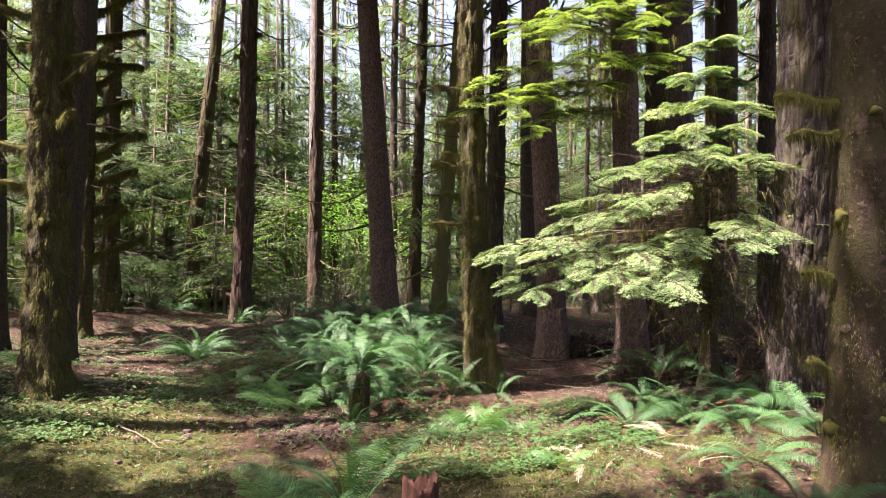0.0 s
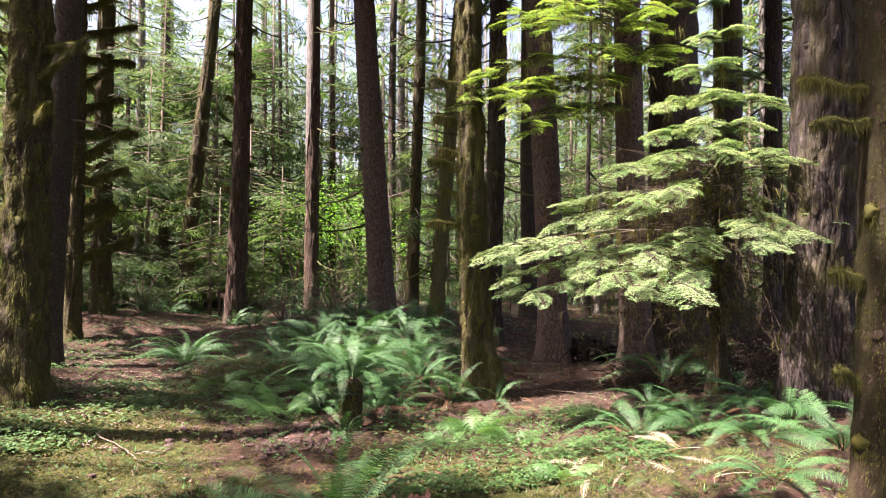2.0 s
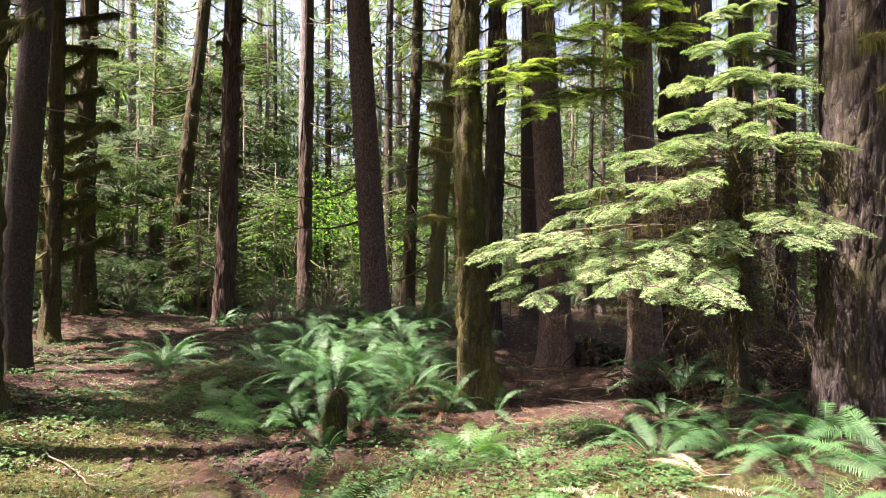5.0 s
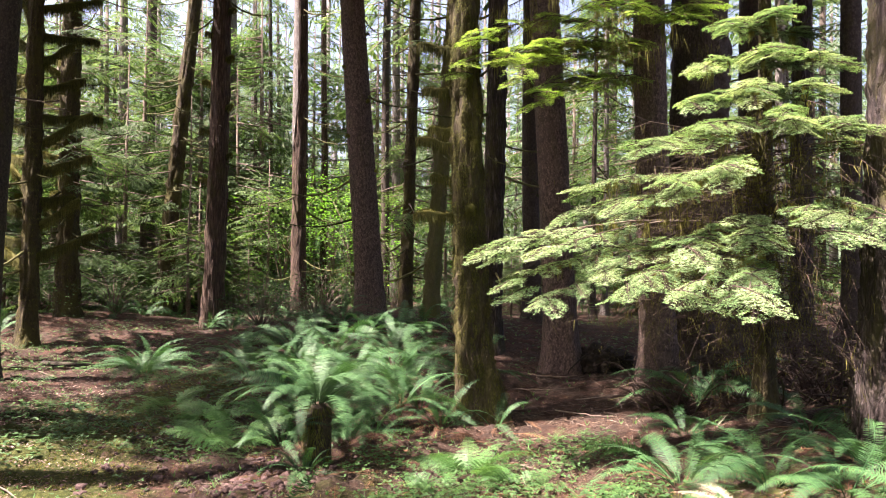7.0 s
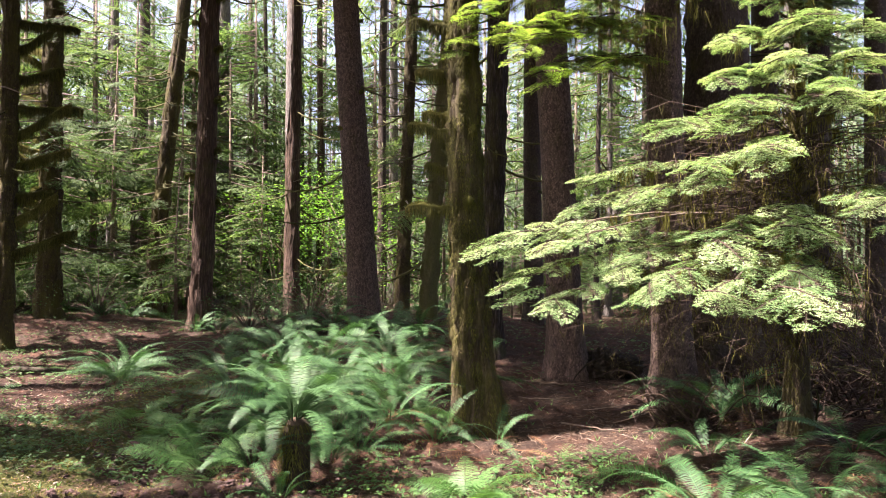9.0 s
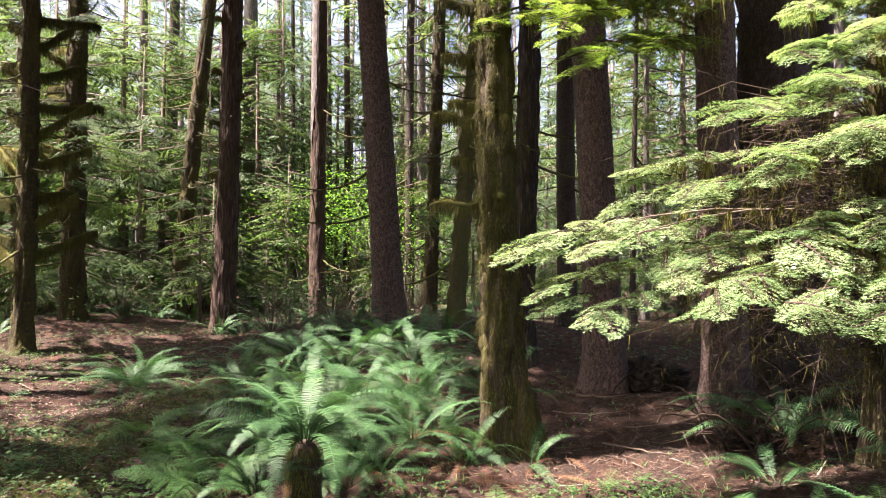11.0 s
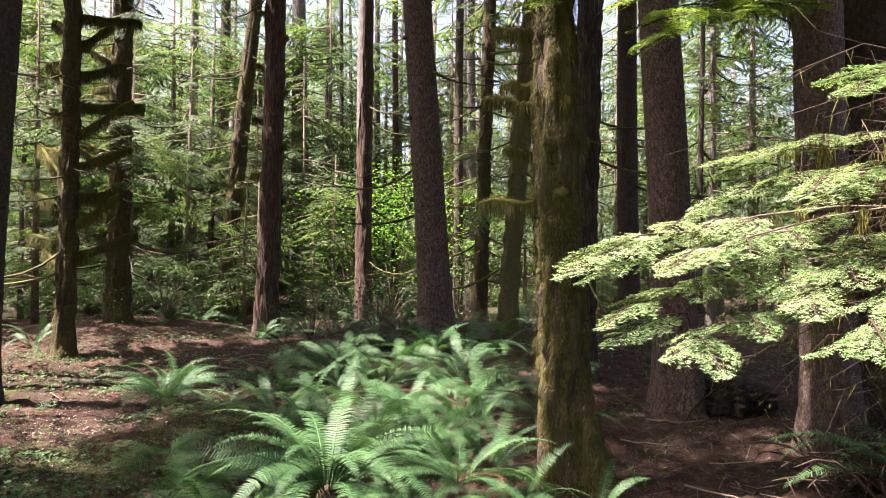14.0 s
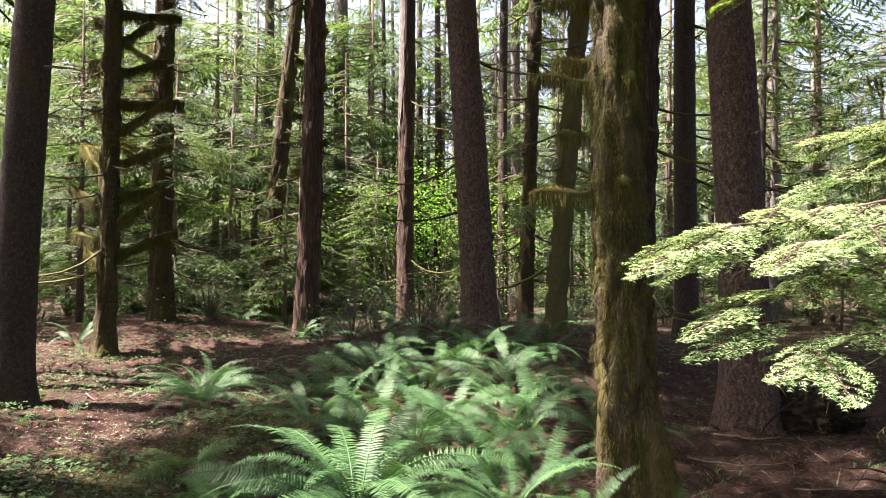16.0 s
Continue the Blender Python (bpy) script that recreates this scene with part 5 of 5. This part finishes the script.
# ---- stump, roots, sticks, ground cover ----
def broken_stump(x, y, z, r, h):
    rng = np.random.default_rng(71)
    t = thing("broken_stump", pose(x, y, z), "splintered red rotten stump", "stump")
    segs, rings = 40, 16
    a = np.arange(segs) * 2 * math.pi / segs
    top = h * (0.88 + 0.07 * np.sin(2 * a + 0.6) + 0.04 * np.sin(5 * a)) + 0.045 * rng.random(segs)
    V = []
    for i in range(rings):
        f = i / (rings - 1)
        rr = r * (1.12 - 0.2 * f) * (1 + 0.10 * np.sin(7 * a + 1) + 0.06 * rng.random(segs))
        V.append(np.stack([rr * np.cos(a), rr * np.sin(a), -0.1 + f * (top + 0.1)], 1))
    for f in (0.8, 0.45, 0.1):
        V.append(np.stack([r * f * np.cos(a), r * f * np.sin(a), top * (0.55 + 0.35 * f) - 0.03 + 0.04 * rng.random(segs)], 1))
    V = np.vstack(V)
    n = rings + 3
    i = np.arange(n - 1)[:, None] * segs
    j = np.arange(segs)[None, :]
    F = np.stack([i + j, i + (j + 1) % segs, i + (j + 1) % segs + segs, i + j + segs], -1).reshape(-1, 4)
    part("stump", mesh_np("stump", V, F, wood_mat), t)


broken_stump(-0.14, 4.1, -0.25, 0.115, 0.48)


def root_column():
    """The mossy column of old roots that carries the large fern."""
    rng = np.random.default_rng(72)
    z = ground_z(-1.0, 7.6)
    t = thing("fern_root_column", pose(-1.0, 7.6, z), "mossy brown column of old fern roots", "root mound")
    s = Soup()
    h = np.linspace(-0.1, 0.56, 10)
    s.add(*tube(np.stack([0.03 * np.sin(5 * h), 0 * h, h], 1), np.array([0.2, 0.16, 0.13, 0.115, 0.11, 0.11, 0.115, 0.12, 0.11, 0.06]), 18, 0.12, rng))
    part("column", s.mesh("column", column_mat), t)
    m = 1500
    ang, zz = rng.random(m) * 6.28, rng.random(m) * 0.54
    out = np.stack([np.cos(ang), np.sin(ang), 0 * ang], 1)
    f = Soup()
    f.add(*blades(out * 0.118 + np.stack([0 * zz, 0 * zz, zz], 1), out * 0.5 + [0, 0, -0.9] + rng.normal(0, 0.25, (m, 3)), 0.03 + 0.06 * rng.random(m), 0.008 + 0 * zz, np.cross(out, [0, 0, 1])))
    part("moss", f.mesh("moss", moss_mat), t, "shaggy green moss")


root_column()


def clods(x, y, count, spread, seed, label):
    rng = np.random.default_rng(seed)
    s = Soup()
    for _ in range(count):
        px, py = x + rng.normal() * spread[0], y + rng.normal() * spread[1]
        r = 0.008 + 0.028 * rng.random() ** 2
        bm = bmesh.new()
        bmesh.ops.create_icosphere(bm, subdivisions=2, radius=r)
        off = Vector(rng.random(3) * 30)
        for v in bm.verts:
            v.co *= 1 + 1.5 * noise.noise(v.co * (1.6 / r) * 0.6 + off)
        V = np.array([v.co[:] for v in bm.verts]) * [1.2, 1.0, 0.75] + [px, py, ground_z(px, py) + r * 0.3]
        F = np.array([[v.index for v in f.verts] for f in bm.faces])
        bm.free()
        s.add(V, F)
    tagged(new("rotten_clods", s.mesh("rotten_clods", clod_mat)), label, "rotten wood", kind="stuff")


clods(-1.45, 7.05, 330, (0.28, 0.35), 73, "crumbled purple-brown rotten wood lumps on the floor")
clods(-2.5, 8.4, 300, (0.30, 1.3), 74, "crumbled dark brown rotten wood along a rut")


def root_wad(x, y, seed, size, label):
    rng = np.random.default_rng(seed)
    t = thing("root_wad", pose(x, y, ground_z(x, y)), label, "roots")
    bm = bmesh.new()
    bmesh.ops.create_icosphere(bm, subdivisions=5, radius=0.38 * size)
    off = Vector(rng.random(3) * 30)
    for v in bm.verts:
        q = v.co / size
        v.co *= 1 + 0.45 * noise.noise(q * 3 + off) + 0.55 * abs(noise.noise(Vector((q.x * 9, q.y * 9, q.z * 3)) + off)) + 0.3 * noise.noise(q * 22 + off) + 0.15 * noise.noise(q * 50 + off)
        v.co.z = v.co.z * 0.7 + 0.12 * size
        v.co.x *= 1.25
    me = bpy.data.meshes.new("burl")
    bm.to_mesh(me)
    bm.free()
    me.materials.append(root_mat)
    me.polygons.foreach_set("use_smooth", np.ones(len(me.polygons), dtype=bool))
    part("burl", me, t)
    skin = np.array([v.co[:] for v in me.vertices])
    pick = skin[rng.integers(0, len(skin), 2600)]
    pick = pick[(pick[:, 2] > 0.05 * size) & (np.sin(pick[:, 0] * 9 + seed) + np.sin(pick[:, 1] * 8) > -0.5)]
    f = Soup()
    f.add(*blades(pick, unit(pick) * 0.5 + [0, 0, -0.6] + rng.normal(0, 0.3, pick.shape), 0.03 + 0.04 * rng.random(len(pick)), 0.005 + 0.004 * rng.random(len(pick)), rng.normal(0, 1, pick.shape)))
    part("moss", f.mesh("moss", mossy_limb_mat), t, "olive moss over the old wood")["kind"] = "stuff"
    for k in range(7):
        az = 6.28 * rng.random()
        q = np.linspace(0, 1, 7)
        d = np.array([math.cos(az), math.sin(az), 0])
        pts = q[:, None] * d * size * (0.6 + 0.6 * rng.random()) + np.stack([0.08 * np.sin(5 * q + k), 0.08 * np.cos(4 * q + k), size * (0.3 - 0.4 * q + 0.25 * rng.random() * np.sin(3 * q))], 1)
        r = Soup()
        r.add(*tube(pts, 0.028 * size * (1 - 0.8 * q), 6, 0.25, rng))
        part("root", r.mesh("root", root_mat), t)


# its dark colour stands in for a shaded cavity at the trunk's foot
root_wad(2.65, 12.0, 81, 0.9, "dark tangled root mass at a trunk's foot")


def dead_brush(x, y, size, seed, label):
    """A heap of thin dead branches, each forked, with a few mossy ones."""
    rng = np.random.default_rng(seed)
    t = thing("dead_brush", pose(x, y, ground_z(x, y)), label, "brush", "dead brush")
    heap, moss = Soup(), Soup()
    for k in range(95):
        az, L = rng.random() * 6.28, size * (0.35 + 0.75 * rng.random())
        o = rng.normal(0, 0.35, 3) * size * [1, 1, 0]
        q = np.linspace(0, 1, 6)[:, None]
        rise = 0.15 + 0.9 * rng.random()
        d = np.array([math.cos(az), math.sin(az), 0.0])
        n = np.array([-d[1], d[0], 0.0])
        P = o + d * L * q + n * 0.25 * rng.normal() * L * q * q + np.array([0, 0, 1.0]) * size * (0.04 + 0.75 * rise * np.sin(2.1 * q) * (0.5 + 0.5 * rng.random()))
        (moss if k % 5 == 0 else heap).add(*tube(P, np.linspace(0.011, 0.003, 6) * (0.6 + 0.8 * rng.random()), 4, 0.3, rng))
        for i in (2, 3, 4):
            e = 0.6 * d + n * rng.choice([-1, 1]) * (0.5 + rng.random()) + [0, 0, 0.5 * rng.normal()]
            heap.add(*tube([P[i], P[i] + e * 0.10 * L, P[i] + e * 0.24 * L], [0.005, 0.004, 0.002], 3))
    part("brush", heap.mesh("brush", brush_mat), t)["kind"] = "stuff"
    part("moss_cover", moss.mesh("moss_cover", mossy_limb_mat), t, "thin branches furred with olive moss")["kind"] = "stuff"


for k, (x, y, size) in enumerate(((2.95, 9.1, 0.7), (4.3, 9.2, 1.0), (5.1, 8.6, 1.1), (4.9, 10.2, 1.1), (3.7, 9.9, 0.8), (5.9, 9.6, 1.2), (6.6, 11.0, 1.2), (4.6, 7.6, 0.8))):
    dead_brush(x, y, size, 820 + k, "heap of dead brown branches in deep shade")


def stick(pts, r, label, name="fallen_stick", mat=None, sides=6):
    rng = np.random.default_rng(int(abs(pts[0][0]) * 1000) + 7)
    P = np.array([(x, y, ground_z(x, y) + dz) for x, y, dz in pts])
    if r < 0.03:
        k = np.linspace(0, len(P) - 1, 4 * len(P))
        P = np.stack([np.interp(k, np.arange(len(P)), P[:, i]) for i in range(3)], 1) + rng.normal(0, 0.012, (len(k), 3)) * [1, 1, 0.4]
        r = 0.6 * r
    c = P[0].copy()
    s = Soup()
    k = np.linspace(1, 0.45, len(P))
    s.add(*tube(P - c, r * k, sides, 0.15, rng))
    ob = new(name, s.mesh(name, mat or twig_mat))
    ob.location = c
    tagged(ob, label, "stick", "fallen sticks")


stick([(-3.45, 6.75, 0.05), (-3.0, 6.5, 0.03), (-2.75, 6.2, 0.04), (-2.35, 6.1, 0.05)], 0.013, "pale broken stick lying on moss")
stick([(-2.9, 6.45, 0.03), (-2.62, 6.28, 0.10), (-2.5, 6.35, 0.16)], 0.007, "pale forked twig on moss")
stick([(-2.75, 6.15, 0.02), (-2.6, 5.8, 0.03)], 0.006, "thin pale twig on moss")
stick([(-6.9, 12.9, 0.06), (-5.9, 12.75, 0.05), (-4.9, 12.9, 0.05)], 0.05, "dark fallen pole across the trail", "fallen_pole", root_mat)
stick([(-6.3, 11.9, 0.04), (-5.8, 11.5, 0.03)], 0.015, "short stick on the trail")
stick([(1.2, 10.6, 0.05), (1.6, 10.4, 0.06), (2.0, 10.5, 0.04)], 0.014, "dead stick on needle litter")
stick([(1.5, 9.3, 0.04), (1.85, 9.0, 0.05), (2.1, 8.95, 0.03)], 0.016, "dead stick on needle litter")
stick([(1.1, 9.0, 0.03), (1.15, 8.6, 0.05)], 0.010, "pale broken stick on needle litter")
stick([(1.9, 10.0, 0.04), (2.5, 9.8, 0.06), (3.0, 9.7, 0.04)], 0.012, "dead stick on needle litter")
stick([(2.1, 9.3, 0.03), (2.5, 9.25, 0.16), (2.9, 9.0, 0.22)], 0.008, "bent dead twig on needle litter")
stick([(1.6, 11.4, 0.04), (1.95, 11.2, 0.05), (2.2, 11.25, 0.05)], 0.02, "dead stick on needle litter")
stick([(0.95, 8.3, 0.03), (1.4, 8.15, 0.04)], 0.010, "dead stick on needle litter")
stick([(-3.3, 24.5, 0.0), (-4.6, 24.2, 1.3), (-5.5, 24.0, 2.4)], 0.07, "mossy leaning dead stem among maples", "leaning_stem", bark_mossy, 8)
stick([(-1.0, 22.6, 0.2), (-1.9, 22.5, 0.6), (-2.0, 22.3, 1.0)], 0.035, "pale leaning dead stick", "leaning_stem", bark_grey)


def scatter(name, label, category, mat, count, seed, area, size, kind_of, weight):
    """Small bits strewn over part of the floor."""
    rng = np.random.default_rng(seed)
    x0, x1, y0, y1 = area
    x, y = x0 + (x1 - x0) * rng.random(count), y0 + (y1 - y0) * rng.random(count) ** 1.25
    keep = rng.random(count) < weight(x, y)
    x, y = x[keep], y[keep]
    n = len(x)
    P = np.stack([x, y, heights(x, y) + 0.012], 1)
    az = rng.random(n) * 6.28
    s = Soup()
    if kind_of == "leaf":
        h = 0.02 + 0.07 * rng.random(n)
        P[:, 2] += h
        for k in range(3):
            D = np.stack([np.cos(az + 2.09 * k), np.sin(az + 2.09 * k), 0.1 + 0.25 * rng.normal(size=n)], 1)
            s.add(*diamonds(P, D, size * (0.6 + 0.8 * rng.random(n)), size * (0.6 + 0.5 * rng.random(n)), np.cross(D, [0, 0, 1.0]) + rng.normal(0, 0.2, (n, 3))))
    elif kind_of == "tuft":
        for k in range(4):
            D = np.stack([0.6 * np.cos(az + 1.57 * k), 0.6 * np.sin(az + 1.57 * k), 0.5 + 0.5 * rng.random(n)], 1)
            s.add(*blades(P - [0, 0, 0.012], D, size * (0.5 + rng.random(n)), size * 0.35 * np.ones(n), np.cross(D, [0, 0, 1.0])))
    else:
        D = np.stack([np.cos(az), np.sin(az), 0.18 * rng.normal(size=n)], 1)
        L = size * (0.3 + 1.4 * rng.random(n) ** 2)
        w = (0.02 * L + 0.004) if kind_of == "twig" else 0.45 * L
        s.add(*(blades if kind_of == "twig" else diamonds)(P + [0, 0, 0.008] * rng.random((n, 1)), D, L, w, np.cross(D, [0, 0, 1.0]) + rng.normal(0, 0.3, (n, 3))))
    tagged(new(name, s.mesh(name, mat)), label, category, kind="stuff")


def patchy(x, y, f, seed):
    return 0.5 + 0.5 * np.sin(f * x + seed) * np.cos(f * 1.3 * y - seed * 2) + 0.3 * np.sin(2.7 * f * x - 1.9 * f * y + seed)


scatter("clover", "low green clover-like leaves in patches", "ground cover", clover_mat, 15000, 91, (-9, 5, 4.0, 15), 0.028, "leaf", lambda x, y: np.clip(patchy(x, y, 1.9, 1.0) * (0.25 + mossiness(x, y)) - 0.15, 0, 1))
scatter("clover", "dense green clover at the foot of trunks", "ground cover", clover_mat, 3200, 92, (-5.9, -3.4, 6.0, 8.6), 0.034, "leaf", lambda x, y: np.clip(patchy(x, y, 2.3, 2.0), 0, 1))
scatter("clover", "light green clover under lacy ferns", "ground cover", clover_mat, 5200, 93, (-0.7, 1.9, 5.2, 8.2), 0.03, "leaf", lambda x, y: np.clip(patchy(x, y, 2.6, 4.0), 0, 1))
scatter("moss_carpet", "short yellow-green moss carpet", "moss", moss_mat, 30000, 94, (-7, 3, 4.0, 11), 0.022, "tuft", lambda x, y: np.clip(mossiness(x, y) * 1.4 - 0.35 + 0.3 * patchy(x, y, 1.1, 3.0), 0, 1))
scatter("needle_litter", "brown fallen needles and twig bits", "litter", litter_mat, 42000, 95, (-10, 6, 4.0, 16), 0.07, "twig", lambda x, y: np.clip(1.1 - mossiness(x, y), 0.1, 1))
scatter("needle_litter", "reddish fallen needles and fine twigs in the shade", "litter", litter_mat, 36000, 99, (0.2, 5.5, 6.8, 13.5), 0.055, "twig", lambda x, y: 0.9 + 0 * x)
scatter("fine_twigs", "fine pale dead twigs on needle litter", "litter", twig_mat, 1500, 100, (0.6, 5.0, 7.5, 12.5), 0.28, "twig", lambda x, y: 0.8 + 0 * x)
scatter("needle_litter", "brown needles and bark crumbs on the mossy clearing", "litter", litter_mat, 40000, 101, (-5.5, 1.6, 4.5, 9.5), 0.045, "twig", lambda x, y: np.clip(1.15 - mossiness(x, y) + 0.3 * patchy(x, y, 2.1, 7.0), 0.15, 1))
scatter("leaf_litter", "crumbled brown leaf flakes on the mossy clearing", "litter", litter_mat, 9000, 102, (-5.5, 1.6, 4.5, 9.5), 0.028, "flake", lambda x, y: np.clip(patchy(x, y, 2.4, 8.0), 0.1, 1))
scatter("moss_carpet", "tufted yellow-green moss on the clearing", "moss", moss_mat, 16000, 103, (-5.5, 1.2, 4.5, 8.5), 0.026, "tuft", lambda x, y: np.clip(mossiness(x, y) * 1.3 - 0.3, 0, 1))
scatter("leaf_litter", "pale pinkish crumbled litter trodden into a trail", "litter", path_mat, 42000, 104, (-7.5, -2.6, 6.5, 16), 0.03, "flake", lambda x, y: np.exp(-((x + 3.9 + 0.28 * (y - 7.5)) / 0.75) ** 2) * np.clip(patchy(x, y, 2.2, 5.0), 0.2, 1))
scatter("low_herbs", "low green herbs beside the trail", "ground cover", clover_mat, 7500, 105, (-9.5, -5.4, 8.0, 15.5), 0.030, "leaf", lambda x, y: np.clip(patchy(x, y, 1.7, 3.5) - 0.2, 0, 1))
scatter("low_herbs", "low green herbs between the trail and ferns", "ground cover", clover_mat, 7500, 106, (-4.4, -1.9, 7.6, 14.0), 0.030, "leaf", lambda x, y: np.clip(patchy(x, y, 2.0, 6.5) - 0.25, 0, 1))
scatter("pale_twigs", "pale broken twigs strewn on the floor", "litter", twig_mat, 3000, 98, (-9, 6, 4.0, 15), 0.2, "twig", lambda x, y: 0.3 + 0 * x)
scatter("leaf_litter", "dry brown leaf flakes", "litter", litter_mat, 16000, 96, (-10, 6, 4.0, 15), 0.03, "flake", lambda x, y: np.clip(1.0 - mossiness(x, y), 0.1, 1))
scatter("low_herbs", "low green herbs between distant trunks", "ground cover", clover_mat, 26000, 97, (-18, 14, 12, 30), 0.045, "leaf", lambda x, y: np.clip(patchy(x, y, 0.9, 5.0), 0, 1) * np.clip((y - 11) / 4 + (abs(x + 1) > 9), 0, 1))


scatter("leaf_litter", "rust-red crumbled fern litter round the ferns", "litter", dead_mat, 22000, 107, (-4.5, 3.6, 5.5, 10.5), 0.026, "flake", lambda x, y: np.clip(patchy(x, y, 1.6, 9.0) - 0.15, 0, 1))
scatter("sprigs", "small green sprigs on the forest floor", "ground cover", lady_mat, 5200, 108, (-8.5, 3.2, 4.4, 15.5), 0.05, "tuft", lambda x, y: np.clip(patchy(x, y, 2.1, 2.5) - 0.3, 0, 1))


def bark_flakes(count, seed):
    """Curled scales of bark on the near spruce."""
    rng = np.random.default_rng(seed)
    tree = [o for o in scene.objects if o.get("label", "").startswith("near spruce trunk")][0]
    shapes = []
    for k in range(5):
        n = 7
        a = np.arange(n) * 2 * math.pi / n
        rim = np.stack([np.cos(a) * (0.55 + 0.9 * rng.random(n)), 0.12 + 0 * a, np.sin(a) * (0.55 + 0.9 * rng.random(n))], 1)
        rim[:, 1] += 0.35 * (np.sin(a) < -0.2)
        back = rim * [0.9, 0.0, 0.9]
        V = np.vstack([rim, back, [[0, 0.14, 0]]])
        F = [(i, (i + 1) % n, 2 * n) for i in range(n)] + [(i, n + i, (i + 1) % n) for i in range(n)] + [((i + 1) % n, n + i, n + (i + 1) % n) for i in range(n)]
        shapes.append(mesh_np("bark_flake", V, F, flake_mat))
    hs, angles, skin = SKINS[tree["label"]]
    rows = np.where((hs > 0.25) & (hs < 4.0))[0]
    cols = np.where(np.sin(angles) < 0.15)[0]
    for k in range(count):
        i, j = rng.choice(rows), rng.choice(cols)
        sz = 0.010 + 0.018 * rng.random() ** 1.5
        m = Matrix.Translation(skin[i, j]) @ Euler((0.25 * rng.normal() - 0.15, 0.5 * rng.normal(), angles[j] - math.pi / 2)).to_matrix().to_4x4() @ Matrix.Diagonal((sz * (0.7 + 0.6 * rng.random()), 0.0045, sz * (0.7 + 0.9 * rng.random()), 1))
        part("bark_flake", shapes[k % 5], tree, "", m)


flake_mat = rough_material("bark_flake", (0.022, 0.014, 0.009), (0.062, 0.040, 0.027), (0.17, 0.125, 0.095), 60, 0.005)
bark_flakes(290, 88)
